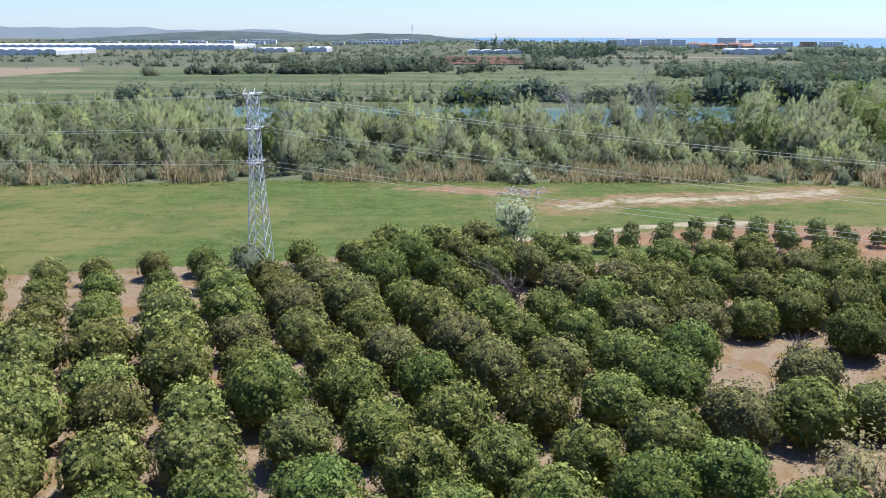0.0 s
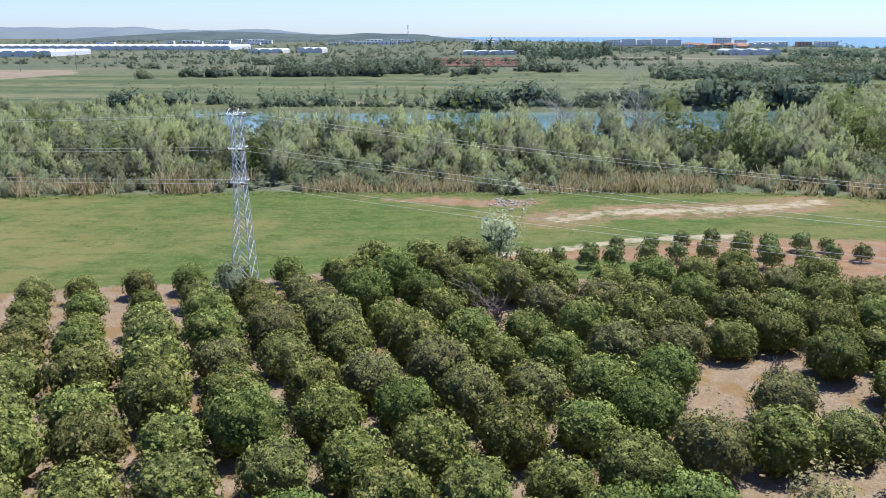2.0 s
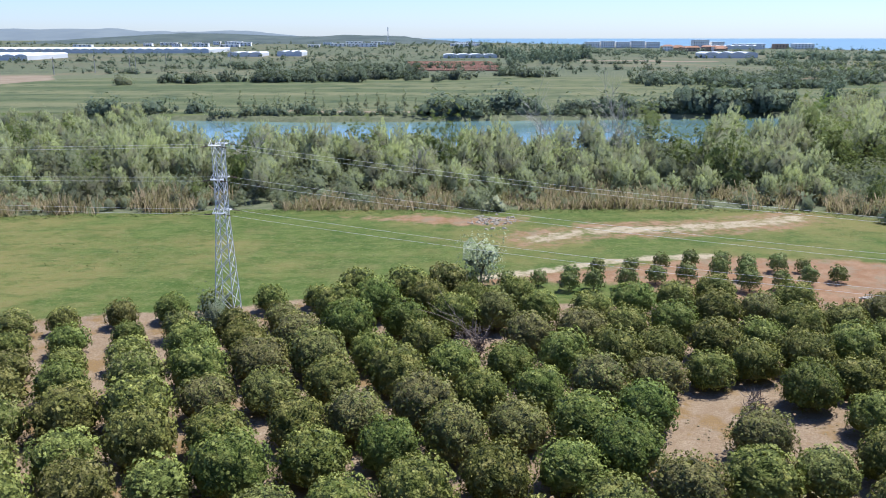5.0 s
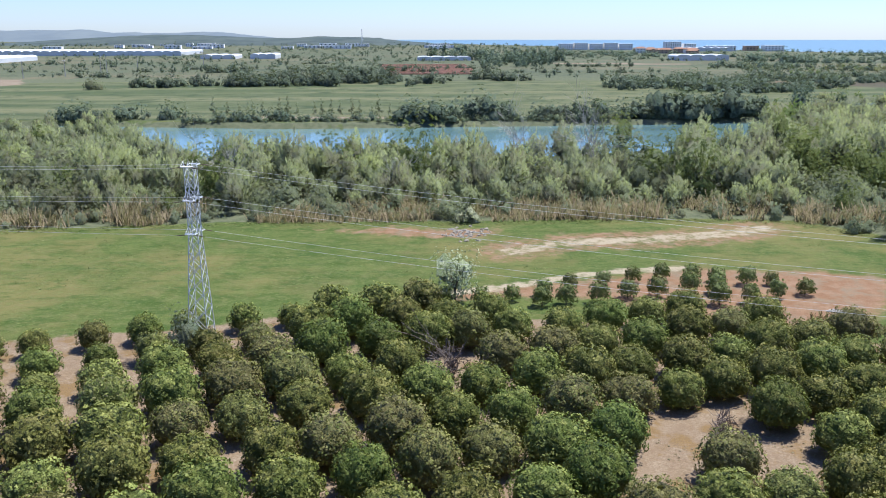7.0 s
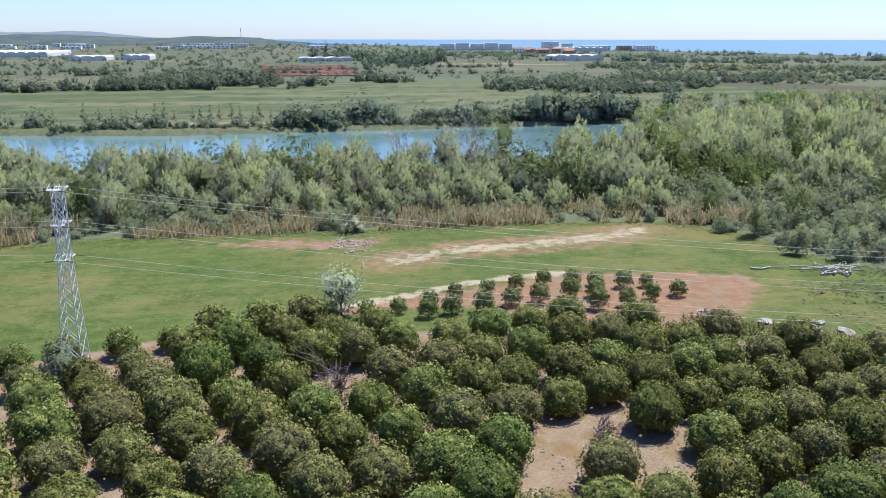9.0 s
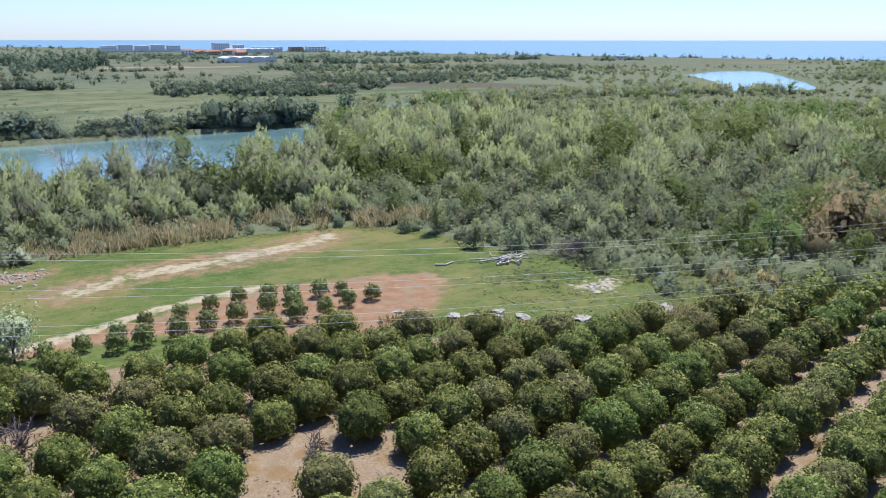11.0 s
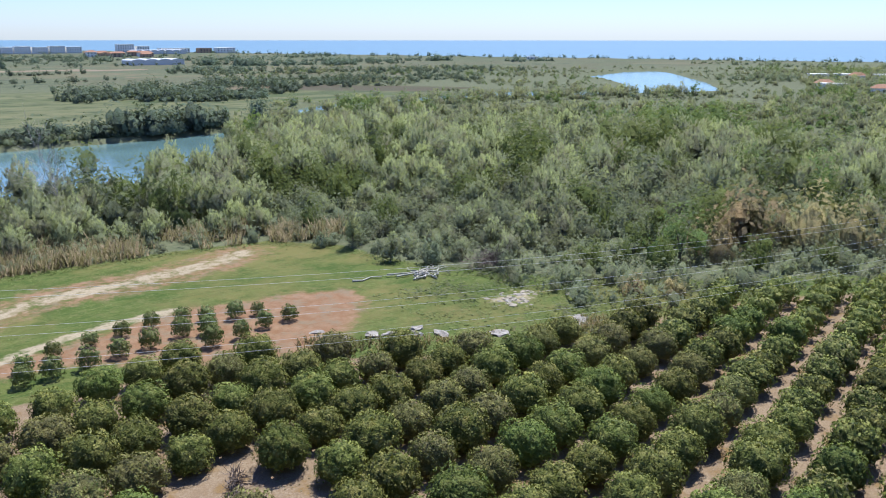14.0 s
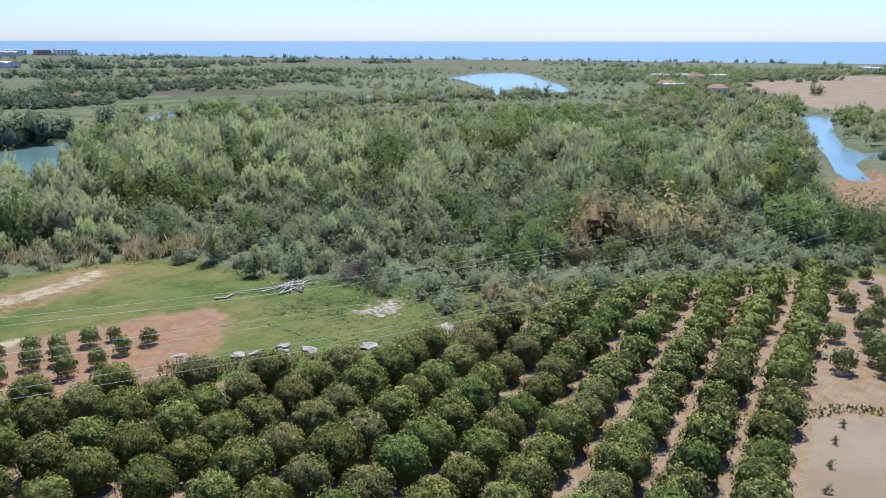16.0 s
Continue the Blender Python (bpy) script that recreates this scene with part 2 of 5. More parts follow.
def to_xy(a, b):
    return CA * a - SA * b, SA * a + CA * b


def inside(poly, x, y):
    """Signed distance to a polygon, positive inside."""
    x, y = np.asarray(x, float), np.asarray(y, float)
    d = np.full(x.shape, 1e18)
    sign = np.zeros(x.shape, bool)
    for (x0, y0), (x1, y1) in zip(poly, poly[1:] + poly[:1]):
        ex, ey = x1 - x0, y1 - y0
        k = np.clip(((x - x0) * ex + (y - y0) * ey) / (ex * ex + ey * ey), 0, 1)
        d = np.minimum(d, (x - x0 - k * ex) ** 2 + (y - y0 - k * ey) ** 2)
        hit = ((y0 > y) != (y1 > y)) & (x < ex * (y - y0) / (ey if ey else 1e-9) + x0)
        sign ^= hit
    return np.where(sign, 1, -1) * np.sqrt(d)


def near_line(line, x, y):
    x, y = np.asarray(x, float), np.asarray(y, float)
    d = np.full(x.shape, 1e18)
    for (x0, y0), (x1, y1) in zip(line, line[1:]):
        ex, ey = x1 - x0, y1 - y0
        k = np.clip(((x - x0) * ex + (y - y0) * ey) / (ex * ex + ey * ey), 0, 1)
        d = np.minimum(d, (x - x0 - k * ex) ** 2 + (y - y0 - k * ey) ** 2)
    return np.sqrt(d)


FIELD_TOP = [(-260, 146), (-67, 150), (-29, 154), (12, 153), (54, 153), (74, 150), (83, 138), (85, 123), (92, 110), (99, 100), (108, 91), (118, 82), (137, 71), (152, 58), (166, 46), (190, 22), (215, -10)]
ORCHARD = [(-120, 84), (-48, 92), (-23, 96), (-10, 100.5), (6, 103), (14, 98), (24, 95.4), (33, 96.8), (42, 93), (51, 89.5), (60, 83), (70, 78.5), (85, 73), (106, 74), (125, 66), (141, 57), (151, 53), (146, 49), (92, 31.5), (64, 22), (40, -40), (-120, -40)]
YOUNG_BLOCK = [(96, 33), (146, 49), (158, 46), (185, 20), (205, -20), (110, -20)]
BARE_SOIL = [(40, -40), (64, 21.5), (92, 31), (100, 24), (135, -40)]
RED_EARTH = [(-2, 103.5), (2, 106.5), (12, 111), (26.6, 113.9), (43.5, 119), (60, 116.5), (72, 113), (68, 105), (60, 96), (50, 90), (38, 96), (24, 105), (9, 104.5)]
PATH = [(19, 130), (29.6, 135.5), (43, 137), (56, 140), (66, 144)]
FIELD_EDGE_PATH = [(2, 106), (14, 110.5), (25, 114.6), (33, 117.5), (43, 119)]
BROWN = [(-14, 147), (0, 149.5), (9, 147), (20, 147), (16, 139), (6, 140), (-6, 143)]
CLEARING = [(15, 52), (20, 59.6), (23, 69), (33, 71.5), (40, 69), (37, 62), (30, 56), (22, 50)]
RIVER = [(-700, 360), (-300, 344), (-130, 331), (-96, 320), (-78, 290), (-62, 248), (-40, 222), (20, 215), (60, 220), (86, 231), (106, 256), (124, 294), (148, 330), (190, 380), (260, 425), (360, 430), (470, 388), (540, 372), (575, 402), (640, 462), (720, 548), (792, 632), (745, 646), (624, 592), (600, 540), (550, 476), (500, 440), (400, 480), (245, 445), (180, 385), (150, 348), (116, 340), (45, 335), (-40, 330), (-120, 345), (-300, 362), (-700, 380)]
SIDE_RIVER = [(478, 180), (450, 175), (400, 151), (362, 134), (316, 111), (279, 95), (262, 84), (268, 79), (307, 98), (318, 95), (340, 88), (352, 97), (349, 101), (337, 105), (355, 118), (389, 133), (443, 154), (485, 170)]
COAST = [(2600, -2500), (1315, 479), (940, 1343), (690, 1915), (440, 2500), (0, 3500), (-900, 5600)]
COAST_LAND = COAST + [(-6500, 6500), (-6500, -6500), (2600, -6500)]
MEADOW = [(-900, 352), (-300, 370), (-40, 338), (60, 343), (160, 356), (240, 456), (420, 500), (330, 620), (160, 640), (-40, 640), (-420, 600), (-900, 620)]
FAR_TAN = [[(-420, 560), (-268, 530), (-248, 606), (-274, 665), (-420, 680)], [(480, 165), (530, 140), (800, 215), (1000, 260), (900, 330), (690, 330)], [(-60, 352), (40, 345), (42, 352), (-60, 362)],
           [(180, 1000), (330, 960), (340, 990), (190, 1040)]]
PLOUGH = [(214, 72), (250, 90), (268, 90), (300, 93), (272, 74), (210, 57)]


def steps(start, stop, fine, growth):
    out = [start]
    while abs(out[-1]) < abs(stop):
        out.append(out[-1] + fine)
        fine *= growth
    return out


def ground_height(x, y):
    """Level land, with the river beds and the sea floor cut into it."""
    w = np.maximum(inside(RIVER, x, y), inside(SIDE_RIVER, x, y))
    z = -np.clip((w + 1.2) / 4.0, 0, 1) * 4.0
    z = np.where(inside(COAST_LAND, x, y) < 0, -5.0, z)
    near = np.clip((170 - np.asarray(y)) / 40, 0, 1)
    return z + near * 0.12 * (np.sin(x * 0.21 + np.sin(y * 0.13) * 2) * np.sin(y * 0.17 + 1.3))


def make_ground():
    xs = np.array(sorted(set(np.round(steps(-130, -6000, -2.0, 1.045)[1:] + list(np.arange(-130, 170, 2.1)) + list(np.arange(170, 480, 4.5)) + steps(480, 6000, 5.0, 1.05), 2))))
    ys = np.array(sorted(set(np.round(steps(20, -6000, -4.0, 1.12)[1:] + list(np.arange(20, 160, 1.9)) + list(np.arange(160, 470, 4.0)) + steps(470, 6000, 5.0, 1.05), 2))))
    X, Y = np.meshgrid(xs, ys)
    x, y = X.ravel(), Y.ravel()
    v = np.c_[x, y, ground_height(x, y)]
    nx, ny = len(xs), len(ys)
    i = (np.arange(ny - 1)[:, None] * nx + np.arange(nx - 1)[None]).ravel()
    f = np.c_[i, i + 1, i + nx + 1, i + nx]
    me = bpy.data.meshes.new("ground")
    me.from_pydata(v.tolist(), [], f.tolist())

    def soft(poly, width):
        return np.clip(0.5 + inside(poly, x, y) / (2 * width), 0, 1)

    one = np.ones(len(x))
    soil = np.maximum.reduce([soft(ORCHARD, 1.5), soft(YOUNG_BLOCK, 1.5), np.clip(0.5 + (inside(BARE_SOIL, x, y) + 3.5) / 3.0, 0, 1)])
    red = soft(RED_EARTH, 4.0) * 0.84
    red = np.maximum.reduce([red, soft(BROWN, 5) * 0.85, soft(PLOUGH, 3) * 0.62])
    red = np.maximum(red, np.clip(1.1 - near_line(PATH, x, y) / 9.0, 0, 0.54))
    pale = np.clip(0.95 - near_line(PATH, x, y) / 4.8, 0, 0.56)
    pale = np.maximum(pale, np.clip(1.0 - near_line(FIELD_EDGE_PATH, x, y) / 2.8, 0, 0.6))
    pale = np.maximum(pale, np.clip(0.8 - np.hypot(x - 86, (y - 93) * 1.4) / 9.0, 0, 0.5))
    soil = np.maximum(soil * np.where(soft(CLEARING, 2) > 0.5, 1.0, 0.93), 0)
    field = soft(FIELD_TOP + [(215, -300), (-260, -300)], 2)
    floor = 1 - field
    meadow = soft(MEADOW, 6)
    far = np.clip((y - 620) / 60, 0, 1)
    floor = np.clip(floor - meadow * 1.5 - far * 0.45, 0, 1)
    meadow = np.maximum(meadow, far * one)
    tan = np.maximum.reduce([soft(p, 3) for p in FAR_TAN] + [soft(BARE_SOIL, 0.8)])
    for name, cols in (("cover_a", (soil, red, pale)), ("cover_b", (floor, meadow, tan))):
        at = me.color_attributes.new(name, "FLOAT_COLOR", "POINT")
        at.data.foreach_set("color", np.c_[cols[0], cols[1], cols[2], one].astype(np.float32).ravel())
    me.polygons.foreach_set("use_smooth", np.ones(len(f), bool))
    me.materials.append(MAT_LAND)
    return tagged(new("ground", me), "flat river plain of grass, orchard soil and fields", "ground", kind="structure")


def sheet(name, poly, z, mat, label, category):
    bm = bmesh.new()
    bm.faces.new([bm.verts.new((x, y, z)) for x, y in poly])
    bmesh.ops.triangulate(bm, faces=bm.faces[:])
    me = bpy.data.meshes.new(name)
    bm.to_mesh(me)
    bm.free()
    me.materials.append(mat)
    return tagged(new(name, me), label, category, kind="structure")


make_ground()
sheet("river_water_1", RIVER, -1.9, MAT_RIVER, "slow turquoise river between wooded banks", "river")
sheet("river_water_2", SIDE_RIVER, -1.7, MAT_RIVER, "narrow pale side arm of the river", "river")
sheet("sea_water", COAST + [(-900, 14000), (14000, 14000), (14000, -2500)], -0.9, MAT_SEA, "calm blue sea reaching the horizon", "sea")


# ---- building helpers ----
def part(name, bm, material, parent=None, label=""):
    me = bpy.data.meshes.new(name)
    bm.to_mesh(me)
    bm.free()
    me.materials.append(material)
    ob = new(name, me)
    ob.parent = parent
    if label:
        ob["label"] = label
    return ob


def mesh_arrays(name, v, f, tint, normals, material):
    """A mesh from arrays of vertices and quads, with the tint and the shading normal of each vertex."""
    me = bpy.data.meshes.new(name)
    me.vertices.add(len(v))
    me.vertices.foreach_set("co", np.asarray(v, np.float32).ravel())
    n = len(f)
    me.loops.add(n * 4)
    me.loops.foreach_set("vertex_index", np.asarray(f, np.int32).ravel())
    me.polygons.add(n)
    me.polygons.foreach_set("loop_start", np.arange(0, n * 4, 4, dtype=np.int32))
    me.update(calc_edges=True)
    at = me.attributes.new("tint", "FLOAT", "POINT")
    at.data.foreach_set("value", np.asarray(tint, np.float32))
    me.materials.append(material)
    me.normals_split_custom_set_from_vertices(np.asarray(normals, np.float32))
    return me


def unit(v):
    return v / (np.linalg.norm(v, axis=1)[:, None] + 1e-9)


def leaves(r, pts, out, size, spread=0.75, lift=0.25, round_off=0.5, sky_bias=0.2):
    """Small bent four-cornered leaf clumps at the points, facing roughly the way out, shaded partly as the rounded crown is."""
    n = len(pts)
    out = unit(out)
    nrm = unit(out + r.normal(0, spread, (n, 3)) + np.array([0, 0, lift]))
    side = unit(np.cross(nrm, r.normal(0, 1, (n, 3))))
    up = np.cross(nrm, side)
    s = size * r.uniform(0.6, 1.35, (n, 1))
    w = s * r.uniform(0.5, 0.85, (n, 1))
    v = np.stack([pts - up * s * 0.5, pts + side * w * 0.5 + nrm * s * 0.1, pts + up * s * 0.5, pts - side * w * 0.5 + nrm * s * 0.1], 1)
    soft = unit(out * round_off + nrm * (1 - round_off) + np.array([0, 0, sky_bias]))
    return v.reshape(-1, 3), np.repeat(soft, 4, axis=0)


def crown_points(r, n, lobes, shell=0.3):
    """Points in the outer shell of a heap of round lobes (cx, cy, cz, rx, rz)."""
    lobes = np.asarray(lobes, float)
    area = lobes[:, 3] * lobes[:, 4]
    k = r.choice(len(lobes), n, p=area / area.sum())
    d = r.normal(0, 1, (n, 3))
    d /= np.linalg.norm(d, axis=1)[:, None]
    rad = 1 - shell * r.random(n) ** 1.6 + r.normal(0, 0.035, n)
    L = lobes[k]
    pts = L[:, :3] + d * rad[:, None] * L[:, [3, 3, 4]]
    return pts, d


def quads(n, start=0):
    return (np.arange(n * 4) + start).reshape(-1, 4)


def blob(lobes, fill=0.7, rings=5, seg=8):
    """Closed dark inner body of a crown, one rounded lump to each lobe."""
    vs, fs = [], []
    for cx, cy, cz, rx, rz in lobes:
        base = len(vs)
        for i in range(rings + 1):
            th = math.pi * (0.04 + 0.92 * i / rings)
            for j in range(seg):
                ph = 2 * math.pi * j / seg + i * 0.3
                vs.append((cx + fill * rx * math.sin(th) * math.cos(ph), cy + fill * rx * math.sin(th) * math.sin(ph), cz + fill * rz * math.cos(th)))
        for i in range(rings):
            for j in range(seg):
                fs.append((base + i * seg + j, base + (i + 1) * seg + j, base + (i + 1) * seg + (j + 1) % seg, base + i * seg + (j + 1) % seg))
    return np.array(vs), np.array(fs)


def tube(bm, a, b, ra, rb, seg=6):
    """A tapered round bar from a to b."""
    a, b = Vector(a), Vector(b)
    q = (b - a).to_track_quat("Z", "Y")
    rings = []
    for p, rr in ((a, ra), (b, rb)):
        rings.append([bm.verts.new(p + q @ Vector((rr * math.cos(2 * math.pi * i / seg), rr * math.sin(2 * math.pi * i / seg), 0))) for i in range(seg)])
    for i in range(seg):
        bm.faces.new((rings[0][i], rings[0][(i + 1) % seg], rings[1][(i + 1) % seg], rings[1][i]))
    bm.faces.new(rings[0][::-1])
    bm.faces.new(rings[1])


def limbs(bm, r, base, tip, radius, depth, spread=0.5, kids=3):
    """A limb that forks into thinner ones."""
    base, tip = Vector(base), Vector(tip)
    mid = base.lerp(tip, 0.5) + Vector(r.normal(0, 0.06, 3)) * (tip - base).length
    tube(bm, base, mid, radius, radius * 0.8, 5 if radius > 0.05 else 3)
    tube(bm, mid, tip, radius * 0.8, radius * 0.55, 5 if radius > 0.05 else 3)
    if depth:
        for _ in range(kids):
            d = (tip - base) * r.uniform(0.55, 0.85)
            d = d + Vector(r.normal(0, spread, 3)) * d.length
            start = mid.lerp(tip, r.uniform(0.1, 1.0))
            limbs(bm, r, start, start + d, max(radius * 0.6, 0.03), depth - 1, spread, kids)


# ---- orchard ----
# each row: its distance across at the eastern and at the western end, and where its first tree stands along it
TREE_ROWS = [(-6.9, -6.9, 1.4), (-0.8, -0.8, 2.0), (5.4, 5.4, 2.7), (11.5, 11.5, 3.4), (17.6, 17.6, 4.8), (24.2, 24.2, 4.2), (30.1, 30.4, 2.5), (36.2, 36.9, 1.9), (42.1, 42.0, 0.84), (48.2, 48.5, 0.23), (54.3, 55.2, -0.33),
             (60.5, 61.3, -0.94), (66.7, 68.3, -1.32), (73.2, 75.0, -1.6), (80.9, 82.0, -1.96), (87.4, 88.6, -2.5), (93.8, 95.2, -3.0)]
TREE_STEP = 5.324


def citrus_crown(seed, n=2250, wide=2.4, high=4.0, size=0.24, clumps=70, rings=12, seg=22):
    """A squat dome with steep sides, heaped up from many small clumps: a closed lumpy body, and loose leaves over it."""
    r = np.random.default_rng(seed)
    k = np.arange(clumps) + 0.5
    cz = 1 - 1.42 * k / clumps
    an = k * 2.39996 + r.uniform(-0.25, 0.25, clumps)
    flat = np.clip(1 - np.abs(cz) ** 2.4, 0, 1) ** 0.45
    swell = 1 + 0.06 * np.sin(an * 2 + r.uniform(0, 6)) * flat + r.normal(0, 0.06, clumps)
    q = wide * r.uniform(0.16, 0.29, clumps)
    reach = (wide - 0.7 * q) * swell
    out_dome = unit(np.c_[np.cos(an) * flat, np.sin(an) * flat, np.maximum(cz, -0.2) * 0.9])
    at = np.c_[np.cos(an) * flat * reach, np.sin(an) * flat * reach, high * 0.42 + cz * (high * 0.58 - 0.6 * q) * np.where(cz > 0, swell, 0.85)]
    c = r.choice(clumps, n, p=q ** 2 / (q ** 2).sum())
    d = unit(r.normal(0, 1, (n, 3)) + 0.9 * out_dome[c] + np.array([0, 0, 0.2]))
    pts = at[c] + d * (q[c] * (0.86 + 0.26 * r.random(n)))[:, None]
    pts[:, 2] = np.maximum(pts[:, 2], 0.05 * high)
    v, nr = leaves(r, pts, 0.85 * d + 0.25 * out_dome[c], size, 0.55, 0.2, 0.7, 0.0)
    # upward leaves are tinted paler: fresh growth, and top light put into the colour
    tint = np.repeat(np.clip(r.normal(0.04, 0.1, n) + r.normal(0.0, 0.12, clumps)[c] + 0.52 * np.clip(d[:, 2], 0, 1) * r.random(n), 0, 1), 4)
    # the body bulges where a clump sits
    th = np.repeat(np.linspace(0.05, 2.02, rings + 1), seg)
    ph = np.tile(np.arange(seg) * 2 * math.pi / seg, rings + 1) + np.repeat(np.arange(rings + 1) * 0.14, seg)
    bz = np.cos(th)
    bf = np.clip(1 - np.abs(bz) ** 2.4, 0, 1) ** 0.45
    out = unit(np.c_[np.cos(ph) * bf, np.sin(ph) * bf, bz * 0.9])
    bv = np.c_[np.cos(ph) * bf * wide * 0.76, np.sin(ph) * bf * wide * 0.76, high * 0.42 + bz * np.where(bz > 0, high * 0.45, high * 0.5)]
    gap = ((bv[:, None] + out[:, None] * 0.12 * wide - at[None]) ** 2).sum(2)
    bv = bv + out * (0.72 * np.sqrt(np.clip(q[None] ** 2 - gap, 0, None)).max(1))[:, None]
    bv[:, 2] = np.maximum(bv[:, 2], 0.04 * high)
    a = (np.arange(rings)[:, None] * seg + np.arange(seg)[None]).ravel()
    b = (np.arange(rings)[:, None] * seg + (np.arange(seg)[None] + 1) % seg).ravel()
    faces = np.c_[a, a + seg, b + seg, b]
    fn = np.cross(bv[faces[:, 2]] - bv[faces[:, 0]], bv[faces[:, 3]] - bv[faces[:, 1]])
    bn = np.zeros_like(bv)
    for i in range(4):
        np.add.at(bn, faces[:, i], fn)
    bn *= np.sign((bn * out).sum(1))[:, None]
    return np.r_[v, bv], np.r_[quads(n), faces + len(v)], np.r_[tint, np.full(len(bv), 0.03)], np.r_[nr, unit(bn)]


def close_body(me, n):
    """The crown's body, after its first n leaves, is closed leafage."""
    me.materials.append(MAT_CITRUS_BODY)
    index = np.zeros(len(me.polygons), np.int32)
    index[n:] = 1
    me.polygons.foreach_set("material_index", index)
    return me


def citrus_tree(seed, n=2300, size=0.24, rings=12, seg=22, pale=0.0):
    tree = new("orange_tree")
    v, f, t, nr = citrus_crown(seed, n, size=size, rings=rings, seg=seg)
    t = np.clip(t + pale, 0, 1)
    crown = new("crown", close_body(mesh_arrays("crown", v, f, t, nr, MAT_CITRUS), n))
    crown.parent = tree
    r = np.random.default_rng(seed + 50)
    bm = bmesh.new()
    tube(bm, (0, 0, -0.15), (0.03, 0.02, 0.7), 0.16, 0.12, 7)
    for i in range(4):
        an = i * 1.6 + r.uniform(-0.3, 0.3)
        tube(bm, (0.03, 0.02, 0.65), (math.cos(an) * 0.8, math.sin(an) * 0.8, 1.7), 0.09, 0.04, 5)
    part("trunk", bm, MAT_BARK, tree)
    return tagged(tree, "dense round dark green orange tree in an orchard row", "tree", "orchard trees")


def orchard_places():
    r = np.random.default_rng(11)
    out = []
    for east, west, first_at in TREE_ROWS:
        for k in range(-22, 34):
            a = first_at + TREE_STEP * k
            w = min(max((45 - a) / 20, 0), 1)
            b = east + (west - east) * w
            x, y = to_xy(a + r.normal(0, 0.25), b + r.normal(0, 0.25))
            out.append((a, b, x, y, r.uniform(0.9, 1.1), r.uniform(0, 6.28)))
    return out


# the clearing, the dead tree's place and the dry bush's place
NO_TREE = [(37.5, 48.2), (48.1, 48.2), (42.3, 54.4), (47.6, 54.4), (30.3, 74.5), (33.9, 36.4), (39.2, 36.3)]
places = []
for a, b, x, y, big, turn in orchard_places():
    if inside(ORCHARD, [x], [y])[0] < 0.2:
        continue
    if any(abs(a - p) < 2.0 and abs(b - q) < 1.8 for p, q in NO_TREE):
        continue
    if math.hypot(x + 19.5, y - 89.5) < 2.6 or x < -75 and y < 60 or y < 10:
        continue
    # thinner, younger trees along the far edge
    if b > 86 and x < -8:
        big *= 0.74
    elif b > 78 and x < -22:
        big *= 0.82
    elif b > 50 and x < 6:
        big *= 1.05
    places.append((x, y, big, turn))
places.sort(key=lambda p: math.hypot((p[0] - 36) * (0.75 if p[0] < 36 else 1), (p[1] - 64) * 1.3))
NEAR = 175
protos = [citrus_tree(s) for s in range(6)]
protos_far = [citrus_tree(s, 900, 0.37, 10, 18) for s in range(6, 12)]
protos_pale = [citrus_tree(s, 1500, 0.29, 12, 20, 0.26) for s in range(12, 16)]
placed = {}
for i, (x, y, big, turn) in enumerate(places[:300]):
    m = Matrix.Translation((x, y, float(ground_height(x, y)))) @ Matrix.Rotation(ROW_TURN, 4, "Z") @ Matrix.Diagonal((*((0.98, 1.03) if x < 8 else (1.04, 0.98)), 1, 1)) @ Matrix.Rotation(turn, 4, "Z") @ Matrix.Diagonal((big, big, big * (0.92 + 0.16 * ((i * 7) % 10) / 10), 1))
    # the western columns are of a paler kind
    kind = protos_pale if to_ab(x, y)[0] < 3 else protos if i < NEAR else protos_far
    tree = kind[i % len(kind)]
    if tree in placed:
        copy_thing(tree, m)
    else:
        placed[tree] = m
for tree, m in placed.items():
    tree.matrix_basis = m


def joined(name, items, material, label, category, seed=3):
    """Many plants in one mesh. items: (arrays of a plant, x, y, scale, stretch in z, turn, tint)."""
    V, F, T, N, base = [], [], [], [], 0
    for (v, f, t, nr), x, y, s, sz, turn, tint in items:
        c, sn = math.cos(turn), math.sin(turn)
        w = v * np.array([s, s, s * sz])
        w = np.c_[w[:, 0] * c - w[:, 1] * sn + x, w[:, 0] * sn + w[:, 1] * c + y, w[:, 2]]
        V.append(w)
        F.append(f + base)
        T.append(np.clip(t + tint, 0, 1))
        N.append(np.c_[nr[:, 0] * c - nr[:, 1] * sn, nr[:, 0] * sn + nr[:, 1] * c, nr[:, 2]])
        base += len(v)
    me = mesh_arrays(name, np.concatenate(V), np.concatenate(F), np.concatenate(T), np.concatenate(N), material)
    return tagged(new(name, me), label, category, kind="stuff")


low = [citrus_crown(90 + s, 260, size=0.6, clumps=40, rings=6, seg=10) for s in range(4)]
if len(places) > 300:
    joined("orchard_tree_rows", [(low[i % 4], x, y, big, 1.0, turn, 0.0) for i, (x, y, big, turn) in enumerate(places[300:])], MAT_CITRUS, "further rows of round green orange trees", "trees")


